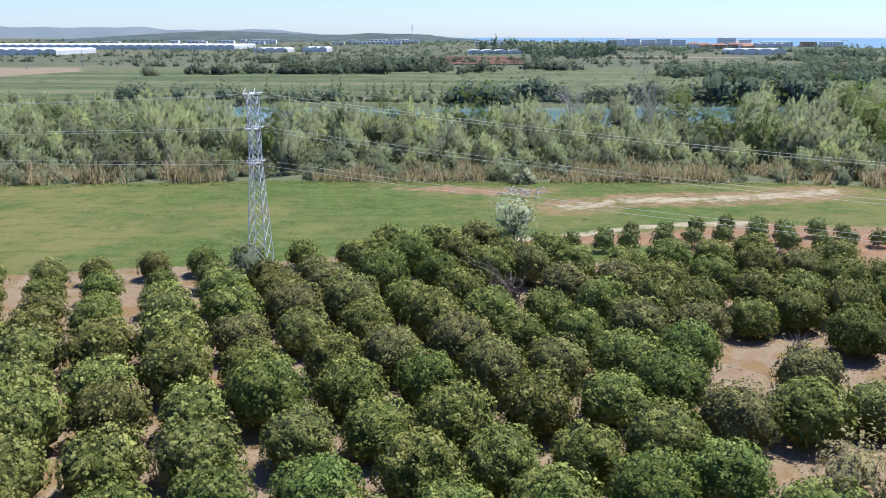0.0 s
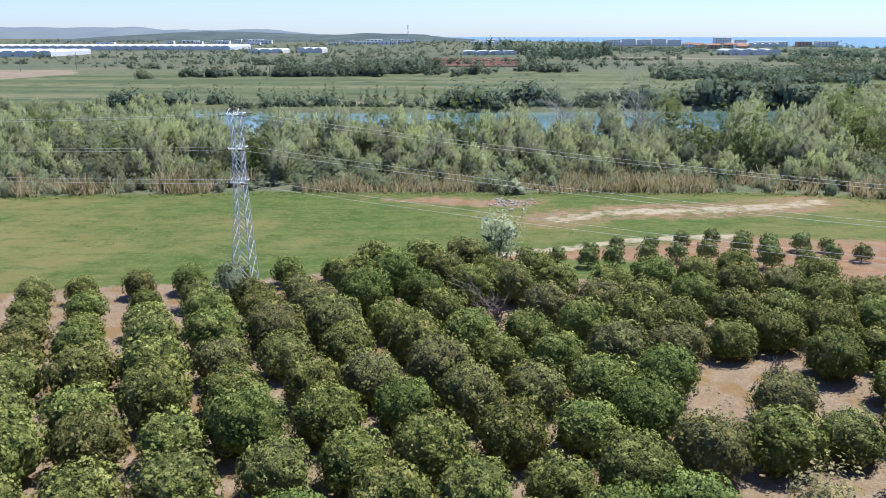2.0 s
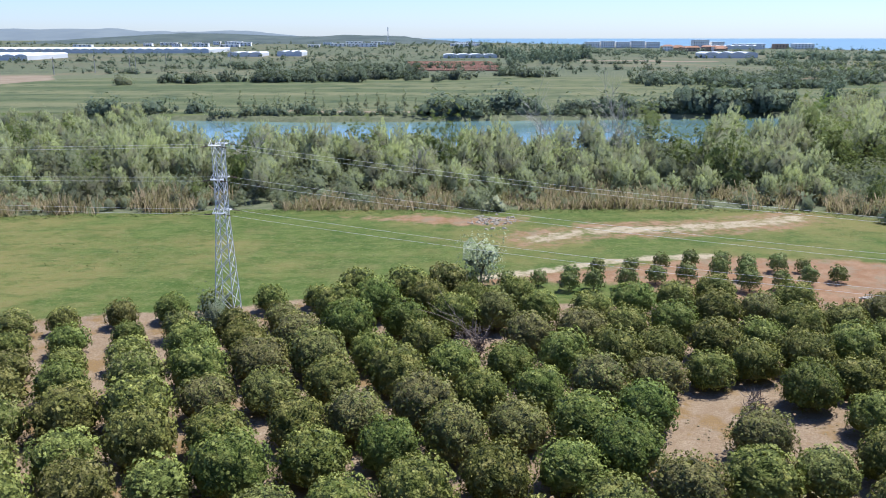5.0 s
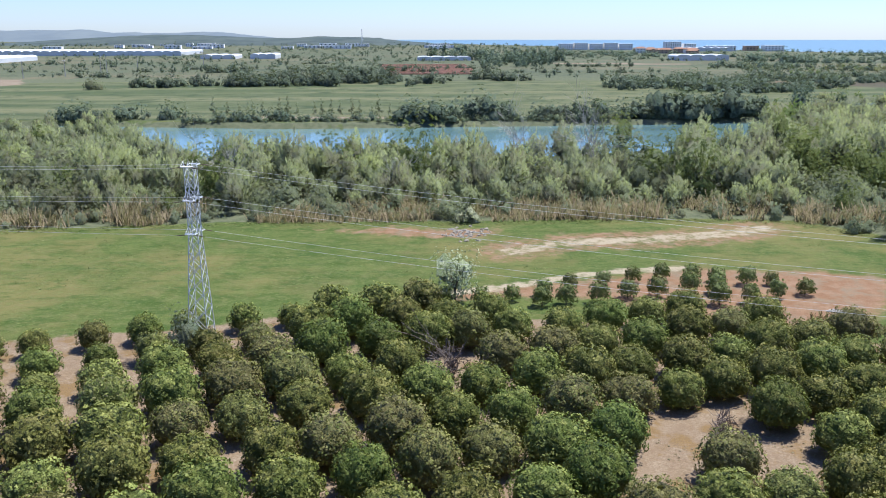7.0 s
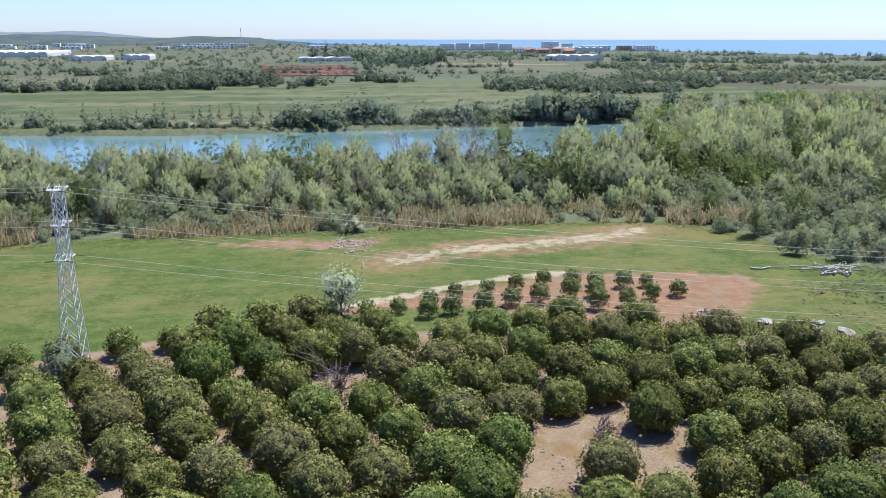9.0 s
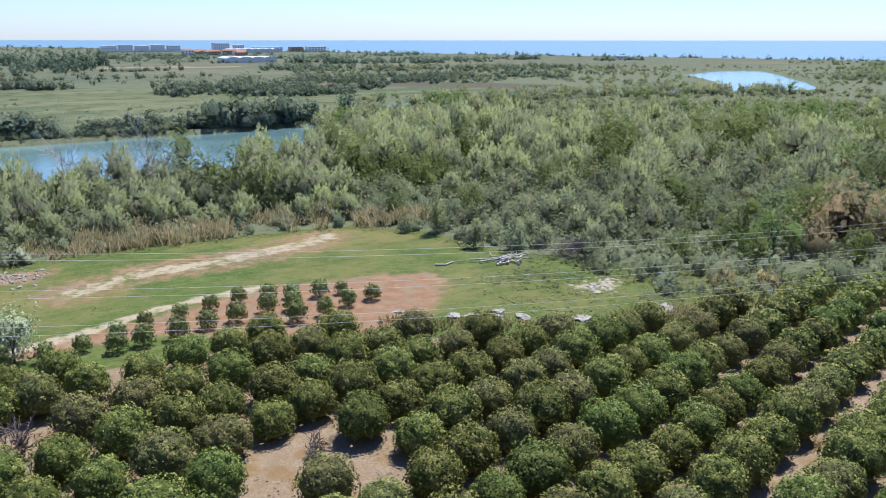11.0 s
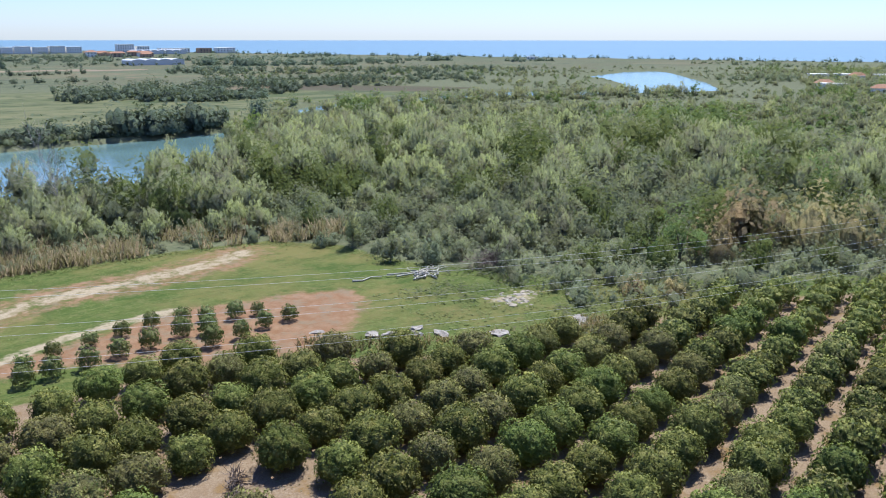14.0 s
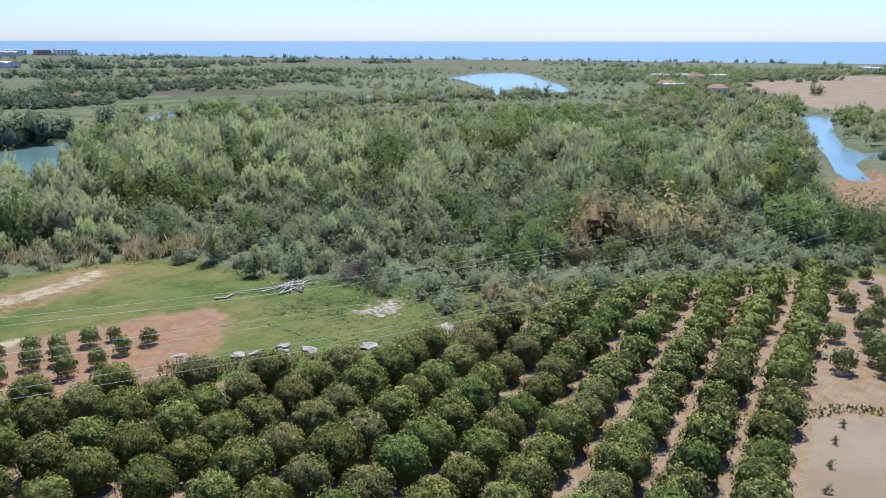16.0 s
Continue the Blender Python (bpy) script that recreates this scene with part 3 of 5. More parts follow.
# ---- woods along the river ----
def bushy(seed, n, wide, high, size, lobes_n, base=0.03, trunk=True, airy=0.45, spread=0.42, taper=0.55, cores=3):
    """A loose crown of unequal lobes, narrower at the top, with bare stems below."""
    r = np.random.default_rng(seed)
    lobes = []
    for i in range(lobes_n):
        h = base + (1 - base) * (i + 0.5) / lobes_n
        reach = wide * 0.5 * (1 - taper * h) * r.uniform(0.3, 1.0)
        an = i * 2.4 + r.uniform(-0.5, 0.5)
        q = wide * r.uniform(0.24, 0.4) * (1.1 - 0.9 * taper * h)
        lobes.append((math.cos(an) * reach, math.sin(an) * reach, high * h, q, q * r.uniform(0.8, 1.5)))
    pts, out = crown_points(r, n, lobes, airy)
    keep = pts[:, 2] > 0.1
    pts, out = pts[keep], out[keep]
    mid = np.array([0, 0, high * 0.42])
    away = (pts - mid) / np.array([wide * 0.5, wide * 0.5, high * 0.55])
    v, nr = leaves(r, pts, 0.6 * out + 0.75 * away, size, spread, 0.35, 0.88, 0.45)
    t = np.repeat(np.clip(r.normal(0.25, 0.14, len(pts)), 0, 1), 4)
    f = quads(len(pts))
    core = sorted([q for q in lobes if q[2] > 0.1 * high], key=lambda q: -q[3])[:cores]
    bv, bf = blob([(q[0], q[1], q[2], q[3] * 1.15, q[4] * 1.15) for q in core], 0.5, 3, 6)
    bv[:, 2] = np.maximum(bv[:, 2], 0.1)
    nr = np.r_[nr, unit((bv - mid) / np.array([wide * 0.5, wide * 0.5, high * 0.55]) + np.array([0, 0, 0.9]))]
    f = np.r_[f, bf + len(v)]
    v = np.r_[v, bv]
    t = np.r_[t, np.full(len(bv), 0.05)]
    if trunk:
        for i in range(3):
            an = r.uniform(0, 6.28)
            w = 0.03 * wide
            x1, y1 = math.cos(an) * wide * 0.2, math.sin(an) * wide * 0.2
            q = np.array([(-w, 0, -0.2), (w, 0, -0.2), (x1 + w * 0.4, y1, high * 0.8), (x1 - w * 0.4, y1, high * 0.8)])
            f = np.r_[f, [[len(v) + j for j in range(4)]]]
            v = np.r_[v, q]
            t = np.r_[t, np.zeros(4)]
            nr = np.r_[nr, np.tile([0.3, -0.9, 0.3], (4, 1))]
    return v, f, t, nr


def plume_tree(seed, n, wide, high, size, plumes, cores=3):
    """A feathery willow: upright plumes of narrow leaf sprays from one root, together a soft dome."""
    r = np.random.default_rng(seed)
    lobes = []
    for i in range(plumes):
        an = i * 2.4 + r.uniform(-0.4, 0.4)
        k = math.sqrt((i + 0.3) / plumes)
        q = wide * r.uniform(0.19, 0.27)
        top = high * (1.0 - 0.42 * k * k) * r.uniform(0.84, 1.06)
        rz = top * r.uniform(0.36, 0.46)
        lobes.append((math.cos(an) * k * wide * 0.33, math.sin(an) * k * wide * 0.33, top - rz, q, rz))
    pts, d = crown_points(r, n, lobes, 0.4)
    keep = pts[:, 2] > 0.3
    pts, d = pts[keep], d[keep]
    n = len(pts)
    mid = np.array([0, 0, high * 0.4])
    dome = unit((pts - mid) / np.array([wide * 0.5, wide * 0.5, high * 0.6]))
    up = unit(np.array([0, 0, 0.9]) + d * 0.5 + r.normal(0, 0.35, (n, 3)))
    side = unit(np.cross(up, r.normal(0, 1, (n, 3))))
    s = size * r.uniform(0.7, 1.4, (n, 1))
    w = s * r.uniform(0.4, 0.65, (n, 1))
    v = np.stack([pts - up * s * 0.5, pts + side * w * 0.5, pts + up * s * 0.5, pts - side * w * 0.5], 1).reshape(-1, 3)
    nr = np.repeat(unit(0.45 * d + 0.6 * dome + r.normal(0, 0.08, (n, 3)) + np.array([0, 0, 0.4])), 4, axis=0)
    # light top, dark base: shading put into the tint by height
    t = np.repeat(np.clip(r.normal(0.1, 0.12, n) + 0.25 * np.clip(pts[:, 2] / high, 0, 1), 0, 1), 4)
    core = sorted(lobes, key=lambda q: -q[3])[:cores]
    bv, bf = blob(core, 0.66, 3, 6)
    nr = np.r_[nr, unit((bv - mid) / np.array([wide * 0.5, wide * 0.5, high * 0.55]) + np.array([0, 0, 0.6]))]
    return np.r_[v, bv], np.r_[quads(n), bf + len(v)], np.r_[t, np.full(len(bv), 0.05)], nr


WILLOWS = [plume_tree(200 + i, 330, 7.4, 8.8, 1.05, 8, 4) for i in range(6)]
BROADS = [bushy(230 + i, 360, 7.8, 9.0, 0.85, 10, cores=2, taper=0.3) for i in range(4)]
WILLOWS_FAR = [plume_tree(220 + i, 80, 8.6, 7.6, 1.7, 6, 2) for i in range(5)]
BROADS_FAR = [bushy(225 + i, 80, 9.0, 8.0, 1.55, 5, trunk=False, cores=2) for i in range(3)]
SCRUBS = [bushy(240 + i, 240, 6.5, 4.8, 0.78, 8, 0.05, False) for i in range(4)]
SCRUBS_FAR = [bushy(260 + i, 65, 7.0, 5.0, 1.7, 6, 0.05, False, cores=1) for i in range(4)]


def scatter(step, x0, x1, y0, y1, seed):
    r = np.random.default_rng(seed)
    xs, ys = np.meshgrid(np.arange(x0, x1, step), np.arange(y0, y1, step))
    x, y = xs.ravel() + r.uniform(-0.5, 0.5, xs.size) * step, ys.ravel() + r.uniform(-0.5, 0.5, xs.size) * step
    return r, x, y


def wood_mask(x, y, margin=1.5):
    field = inside(FIELD_TOP + [(215, -300), (-260, -300)], x, y)
    wet = np.maximum(inside(RIVER, x, y), inside(SIDE_RIVER, x, y))
    young = inside(YOUNG_BLOCK, x, y)
    bare = np.maximum.reduce([inside(p, x, y) for p in FAR_TAN + [PLOUGH]])
    return (field < -margin) & (wet < -margin) & (young < -2) & (bare < -1) & (inside(COAST_LAND, x, y) > 25)


def seen_zone(x, y, reach):
    """The stretch of land that the valley view covers."""
    d, az = np.hypot(x, y), np.degrees(np.arctan2(x, y))
    return (d < reach) & (az > -34) & (az < 80)


def patch(x, y, s, seed):
    return np.array([noise.noise((px / s + seed, py / s, seed * 1.7)) for px, py in zip(x, y)])


# near belt between the field and the river
r, x, y = scatter(6.1, -160, 260, 10, 320, 21)
ok = wood_mask(x, y) & seen_zone(x, y, 330) & ((x > 84) | wood_mask(x, y, 7.0)) & (np.hypot((x - 147) * 0.5 + (y - 84) * 0.3, (y - 84) - (x - 147) * -0.35) > 8.5)
x, y = x[ok], y[ok]
front = -inside(FIELD_TOP + [(215, -300), (-260, -300)], x, y)
shore = inside(RIVER, x, y)
pn, pm = patch(x, y, 28, 3), patch(x, y, 9, 8)
willow, scrub, broad = [], [], []
for i in range(len(x)):
    east = x[i] > 84 and y[i] < 190
    reach = 75 if east else 24
    tall = 0.5 + 0.6 * min(front[i], reach) / reach
    s = (0.62 + 0.8 * r.random() ** 1.4 + 0.25 * pm[i]) * tall * (1 - 0.42 * min(max((y[i] - 190) / 40, 0), 1) * min(max((-30 - x[i]) / 30, 0), 1))
    s *= 0.62 if shore[i] > -16 and 70 < x[i] < 190 else 1.0
    tint = 0.5 * pn[i] + 0.3 * pm[i] + r.normal(-0.05, 0.38)
    if east and pn[i] + r.normal(0, 0.1) > 0.3 or r.random() < 0.07:
        broad.append((BROADS[i % 4], x[i], y[i], s * 1.05, r.uniform(0.8, 1.1), r.uniform(0, 6.28), tint))
    elif pm[i] + (0.55 * (1 - front[i] / 130) if east else 0) + r.normal(0, 0.2) > 0.26 or front[i] < 6:
        scrub.append((SCRUBS[i % 4], x[i], y[i], s * 1.15, r.uniform(0.8, 1.3), r.uniform(0, 6.28), tint * 0.6))
    else:
        willow.append((WILLOWS[i % 6], x[i], y[i], s, r.uniform(0.85, 1.25), r.uniform(0, 6.28), tint))
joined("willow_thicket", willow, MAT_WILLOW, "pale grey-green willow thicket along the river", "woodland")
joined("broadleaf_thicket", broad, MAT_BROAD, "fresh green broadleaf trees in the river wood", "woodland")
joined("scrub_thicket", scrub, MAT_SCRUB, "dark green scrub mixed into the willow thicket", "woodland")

# low undergrowth that closes the gaps
r, x, y = scatter(4.0, -150, 190, 30, 225, 24)
field = inside(FIELD_TOP + [(215, -300), (-260, -300)], x, y)
ok = (wood_mask(x, y, 0.8) | ((x > 92) & (field > -1) & (inside(ORCHARD, x, y) < -2.2) & (inside(YOUNG_BLOCK, x, y) < -2))) & seen_zone(x, y, 240)
x, y = x[ok], y[ok]
LOW = [bushy(280 + i, 60, 4.4, 1.9, 0.62, 4, 0.02, False, cores=1) for i in range(4)]
pn = patch(x, y, 12, 13)
joined("undergrowth", [(LOW[i % 4], x[i], y[i], r.uniform(0.7, 1.4), r.uniform(0.7, 1.5), r.uniform(0, 6.28), 0.5 * pn[i] + r.normal(0.3, 0.2)) for i in range(len(x))], MAT_SCRUB, "low tangled undergrowth in the river wood", "undergrowth")

# wide wood towards the sea
r, x, y = scatter(9.5, 60, 1000, 60, 900, 22)
d = np.hypot(x, y)
az = np.degrees(np.arctan2(x, y))
ok = wood_mask(x, y, 2.0) & (d >= 325) & (d < 1050) & (az > 22) & (az < 82)
ok &= (inside(MEADOW, x, y) < 0)
x, y = x[ok], y[ok]
d, az = np.hypot(x, y), np.degrees(np.arctan2(x, y))
# open scrub with fields behind the first wood, closed wood again further south
open_land = np.clip((d - 400 - 2.2 * np.clip(az - 36, 0, 60)) / 90, 0, 1) * np.clip((66 - az) / 12, 0.35, 1)
open_land = np.where((inside(RIVER, x, y) > -60) & (x > 150) & (x < 480) & (y < 450), 0.0, open_land)
clump = patch(x, y, 55, 17)
keep = r.random(len(x)) < np.where(open_land > 0.5, np.clip(0.45 + 1.3 * clump, 0.08, 0.95), 1.0)
x, y, open_land = x[keep], y[keep], open_land[keep]
pn, pm = patch(x, y, 60, 5), patch(x, y, 18, 9)
wet = np.maximum(inside(RIVER, x, y), inside(SIDE_RIVER, x, y))
willow, scrub, broad = [], [], []
for i in range(len(x)):
    s = r.uniform(0.7, 1.25) * (1 - 0.45 * open_land[i]) * (0.6 if wet[i] > -30 and x[i] > 480 else 1.0)
    item = (x[i], y[i], s, r.uniform(0.7, 1.15), r.uniform(0, 6.28), 0.5 * pn[i] + r.normal(0, 0.38))
    if r.random() < 0.07 or pn[i] + r.normal(0, 0.08) > 0.42:
        broad.append((BROADS_FAR[i % 3], *item))
    elif pm[i] + 0.25 * open_land[i] + r.normal(0, 0.2) > 0.16:
        scrub.append((SCRUBS_FAR[i % 4], *item))
    else:
        willow.append((WILLOWS_FAR[i % 5], *item))
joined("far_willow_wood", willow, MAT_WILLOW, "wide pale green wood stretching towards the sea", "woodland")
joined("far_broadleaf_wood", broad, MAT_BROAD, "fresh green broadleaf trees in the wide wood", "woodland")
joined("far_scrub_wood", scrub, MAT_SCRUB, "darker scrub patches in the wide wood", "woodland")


# ---- pylon and cables ----
LINE_DIR = Vector((math.cos(radians(-10)), math.sin(radians(-10)), 0))
ARM_DIR = Vector((-LINE_DIR.y, LINE_DIR.x, 0))
PYLON_AT = Vector((-19.5, 89.4, 0))
LEVELS = [(12.9, 0.8), (16.4, 0.8), (19.9, 0.75)]


def pylon():
    mast = new("lattice_pylon")

    def half(z):
        return 1.15 + (0.5 - 1.15) * min(z / 13.0, 1.0)

    def corner(i, z):
        h = half(z)
        return Vector(((1, 1, -1, -1)[i] * h, (1, -1, -1, 1)[i] * h, z))

    for i in range(4):
        bm = bmesh.new()
        tube(bm, corner(i, -0.3), corner(i, 13), 0.055, 0.05, 4)
        tube(bm, corner(i, 13), corner(i, 20.2), 0.05, 0.045, 4)
        part("leg", bm, MAT_STEEL, mast)
    z = 0.3
    while z < 20:
        dz = max(1.3, half(z) * 2.0)
        z1 = min(z + dz, 20.2)
        for i in range(4):
            j = (i + 1) % 4
            for p, q in ((i, j), (j, i)):
                bm = bmesh.new()
                tube(bm, corner(p, z), corner(q, z1), 0.036, 0.036, 4)
                part("brace", bm, MAT_STEEL, mast)
        z = z1
    for z, reach in LEVELS:
        for s in (-1, 1):
            bm = bmesh.new()
            h = half(z)
            for q in (-1, 1):
                tube(bm, (q * h, s * h, z), (q * 0.55, s * (h + reach), z), 0.05, 0.05, 4)
                tube(bm, (q * h, s * h, z + 0.55), (q * 0.55, s * (h + reach), z), 0.03, 0.03, 4)
            tube(bm, (-0.55, s * (h + reach), z), (0.55, s * (h + reach), z), 0.06, 0.06, 4)
            tube(bm, (-0.55, s * (h + reach), z), (h, s * h, z), 0.05, 0.05, 4)
            part("crossarm", bm, MAT_STEEL, mast)
        for s in (-1, 1):
            for q in (-1, 1):
                bm = bmesh.new()
                y0 = s * (half(z) + reach)
                for n in range(5):
                    tube(bm, (q * (0.6 + n * 0.16), y0, z - 0.05 - n * 0.02), (q * (0.7 + n * 0.16), y0, z - 0.06 - n * 0.02), 0.07, 0.05, 8)
                tube(bm, (q * 0.5, y0, z - 0.04), (q * 1.6, y0, z - 0.18), 0.02, 0.02, 5)
                part("insulator", bm, MAT_CERAMIC, mast)
    for i in range(4):
        bm = bmesh.new()
        c = corner(i, 0)
        tube(bm, c + Vector((0, 0, -0.4)), c + Vector((0, 0, 0.25)), 0.3, 0.24, 8)
        part("footing", bm, MAT_CONCRETE, mast)
    return tagged(mast, "tall narrow galvanised steel lattice power pylon", "pylon", "pylons")


MAT_CONCRETE = plain_mat("concrete", (0.27, 0.26, 0.25), (0.34, 0.33, 0.31), 4.0, 0.9, relief=0.02)
SPAN = 300.0
RUN = {1: LINE_DIR, -1: Vector((-math.cos(radians(24)), math.sin(radians(24)), 0))}
SAG = {1: 8.5, -1: 5.0}
first = pylon()
turn = Matrix.Rotation(radians(-10), 4, "Z")
first.matrix_basis = Matrix.Translation(PYLON_AT) @ turn
for s in (-1, 1):
    copy_thing(first, Matrix.Translation(PYLON_AT + RUN[s] * SPAN) @ turn)
for s in (-1, 1):
    for z, reach in LEVELS:
        for side in (-1, 1):
            bm = bmesh.new()
            off = ARM_DIR * side * (0.52 + reach) + Vector((0, 0, z - 0.18))
            ring = None
            for i in range(37):
                u = i / 36
                p = PYLON_AT + off + RUN[s] * (1.6 + (SPAN - 3.2) * u) - Vector((0, 0, SAG[s] * 4 * u * (1 - u)))
                across = Vector((-RUN[s].y, RUN[s].x, 0)).normalized() * 0.013
                now = [bm.verts.new(p + q) for q in (across, Vector((0, 0, 0.013)), -across, Vector((0, 0, -0.013)))]
                if ring:
                    for j in range(4):
                        bm.faces.new((ring[j], ring[(j + 1) % 4], now[(j + 1) % 4], now[j]))
                ring = now
            tagged(part("power_cable", bm, MAT_WIRE), "thin aluminium power cable hanging from the pylon", "cable", "power cables")


# ---- single trees and bushes ----
def tree_thing(name, arrays, mat, x, y, s, sz, turn, label, category, group="", trunk_h=3.0, trunk_r=0.18, tint=0.0, bark=None):
    ob = new(name)
    v, f, t, nr = arrays
    crown = new("crown", mesh_arrays("crown", v * np.array([s, s, s * sz]), f, np.clip(t + tint, 0, 1), nr, mat))
    crown.parent = ob
    bm = bmesh.new()
    r = np.random.default_rng(int(abs(x) * 7 + abs(y)))
    tube(bm, (0, 0, -0.2), (0.05, 0.03, trunk_h * 0.5), trunk_r, trunk_r * 0.75, 7)
    for i in range(4):
        an = i * 1.57 + r.uniform(-0.4, 0.4)
        tube(bm, (0.05, 0.03, trunk_h * 0.48), (math.cos(an) * trunk_h * 0.22, math.sin(an) * trunk_h * 0.22, trunk_h * r.uniform(0.9, 1.15)), trunk_r * 0.6, trunk_r * 0.2, 5)
    part("trunk", bm, bark or MAT_BARK, ob)
    ob.matrix_basis = Matrix.Translation((x, y, float(ground_height(x, y)))) @ Matrix.Rotation(turn, 4, "Z")
    return tagged(ob, label, category, group)


tree_thing("silver_tree", bushy(301, 1100, 5.2, 5.0, 0.34, 14, 0.12, False, 0.35, taper=0.25), MAT_GREY, 8.8, 104.6, 1.1, 1.12, 0.4, "pale silvery flowering tree at the orchard's far edge", "tree", trunk_h=3.4)
tree_thing("poplar_tree", bushy(302, 700, 4.4, 8.6, 0.5, 12, 0.25, False, 0.5), MAT_WILLOW, 84.0, 135.8, 1.0, 1.05, 1.0, "slender light green tree standing before the wood", "tree", trunk_h=6.0, trunk_r=0.16, tint=0.9)
tree_thing("far_bank_tree", bushy(303, 700, 13, 14, 1.1, 12, 0.12, False, 0.4), MAT_PINE, 169.0, 350.0, 1.0, 1.0, 0.2, "large dark tree on the far river bank", "tree", trunk_h=6, trunk_r=0.4)
for x, y, s, seed in ((183, 156, 1.0, 331), (176, 162, 0.85, 332), (124, 92, 0.8, 333), (193, 106, 1.05, 334), (187, 112, 0.85, 335), (199, 127, 0.9, 336), (168, 61, 0.85, 337), (180, 58, 0.95, 338), (174, 68, 0.8, 339)):
    tree_thing("broadleaf_tree", bushy(seed, 800, 11.0, 11.5, 0.85, 14, 0.06, False, 0.35, 0.6, taper=0.3, cores=3), MAT_BROAD, x, y, s, 1.0, seed, "large dense dark green tree standing in the river wood", "tree", "large trees in the wood", 5.0, 0.3)
for x, y, s, seed in ((83.5, 122.5, 1.0, 304), (88.5, 117.5, 1.1, 305), (96.0, 106.5, 0.9, 306), (79.5, 139.5, 0.7, 310)):
    tree_thing("olive_bush", bushy(seed, 520, 5.0, 4.0, 0.5, 10, 0.05, False), MAT_SCRUB, x, y, s, 1.0, seed, "rounded dark green bush at the edge of the field", "bush", "field edge bushes", 2.0, 0.12)
tree_thing("grey_bush", bushy(307, 420, 5.4, 3.4, 0.42, 9, 0.05, False), MAT_GREY, 13.5, 151.5, 1.1, 0.9, 0.0, "dry grey bush beside the rubble heap", "bush", trunk_h=1.6, trunk_r=0.1, tint=-0.5)
tree_thing("pylon_bush", bushy(311, 620, 5.2, 4.6, 0.4, 10, 0.05, False), MAT_SCRUB, -20.8, 88.2, 1.0, 1.0, 0.0, "grey-green bush growing round the pylon foot", "bush", trunk_h=2.4, trunk_r=0.1, tint=0.1)
tree_thing("dry_bush", bushy(312, 700, 5.6, 3.6, 0.36, 11, 0.05, False, 0.4), MAT_TAWNY, *to_xy(35.8, 35.6), 1.0, 1.0, 0.3, "half withered brown bush in an orchard row", "bush", trunk_h=2.0, trunk_r=0.1)
tree_thing("lone_bush", bushy(308, 260, 12, 8, 1.2, 9, 0.05, False), MAT_SCRUB, -183.0, 545.0, 1.0, 1.0, 0.0, "lone round bush in the meadow", "bush", trunk_h=4)


def bare_tree(x, y, high, seed, mat, label, depth=4, name="bare_tree", spread=0.42, stems=1):
    ob = new(name)
    r = np.random.default_rng(seed)
    bm = bmesh.new()
    for s in range(stems):
        limbs(bm, r, (0.15 * s, 0, -0.2), (r.normal(0, 0.07 * stems) * high, r.normal(0, 0.07 * stems) * high, high * 0.42), high * (0.017 if stems == 1 else 0.012), depth, spread, 3)
    part("branchwork", bm, mat, ob)
    ob.matrix_basis = Matrix.Translation((x, y, float(ground_height(x, y))))
    return tagged(ob, label, "tree")


bare_tree(46.0, 190.0, 8.8, 5, MAT_TWIG, "tall leafless grey tree in the willow thicket", 5)
bare_tree(29.0, 197.0, 7.4, 6, MAT_TWIG, "leafless grey tree by the river bank", 5)
bare_tree(-31.0, 176.0, 6.5, 12, MAT_TWIG, "leafless pale tree in the willow thicket", 5)
bare_tree(0.5, 172.0, 6.0, 14, MAT_TWIG, "leafless pale tree in the willow thicket", 5)
bare_tree(6.8, 79.4, 1.15, 7, MAT_DEAD, "dead brown leafless orange tree in the orchard", 5, "dead_orange_tree", 0.5, 3)
bare_tree(95.0, 108.5, 1.5, 9, MAT_DEAD, "leafless grey shrub at the wood's edge", 5, "bare_shrub", 0.5, 4)
bare_tree(29.5, 66.5, 0.5, 10, MAT_DEAD, "small leafless shrub in the orchard clearing", 4, "bare_shrub", 0.6, 4)


# ---- young plantation on red earth ----
YOUNG_AT = [(54.4, 104.7, 1.0), (50.3, 103.9, 0.95), (52.0, 109.6, 0.8), (48.9, 110.2, 1.05), (45.9, 101.7, 0.95), (45.3, 111.8, 1.0), (43.3, 106.4, 1.1), (41.8, 101.4, 1.15), (42.5, 113.7, 1.0), (40.1, 107.2, 1.1), (38.0, 113.2, 0.95), (35.1, 105.3, 1.1), (33.6, 111.9, 0.95), (31.1, 104.8, 1.1), (29.3, 110.7, 0.9), (26.8, 102.9, 1.1), (24.5, 109.4, 0.9), (22.7, 102.6, 1.1), (20.4, 106.5, 0.95), (19.5, 102.0, 1.05), (16.1, 104.4, 0.9), (12.0, 103.2, 0.9), (7.5, 103.8, 0.85)]
young_arrays = [citrus_crown(320 + i, 480, 1.02, 2.1, 0.25, 26, 6, 10) for i in range(3)]
young_protos = [tree_thing("young_orange_tree", young_arrays[i], MAT_YOUNG, 0, 0, 1, 1, 0, "small young orange tree planted in bare earth", "tree", "young orange trees", 1.2, 0.06) for i in range(3)]
sparse = [(154.8, 6.0), (145.4, 5.3), (159.5, 2.6), (150.8, 1.9), (141.4, 0.2), (159.1, -2.1), (149.9, -3.6), (141.7, -4.6), (130.7, -2.6), (125.5, 1.3), (123.5, -3.2), (118.5, -4.1), (113.6, -0.1), (114.5, -4.7), (136.0, -3.6), (132.3, 3.8)]
r = np.random.default_rng(31)
young_places = [(x, y, q * 1.18) for x, y, q in YOUNG_AT] + [(*to_xy(a, b), r.uniform(1.1, 1.7)) for a, b in sparse]
first_places = []
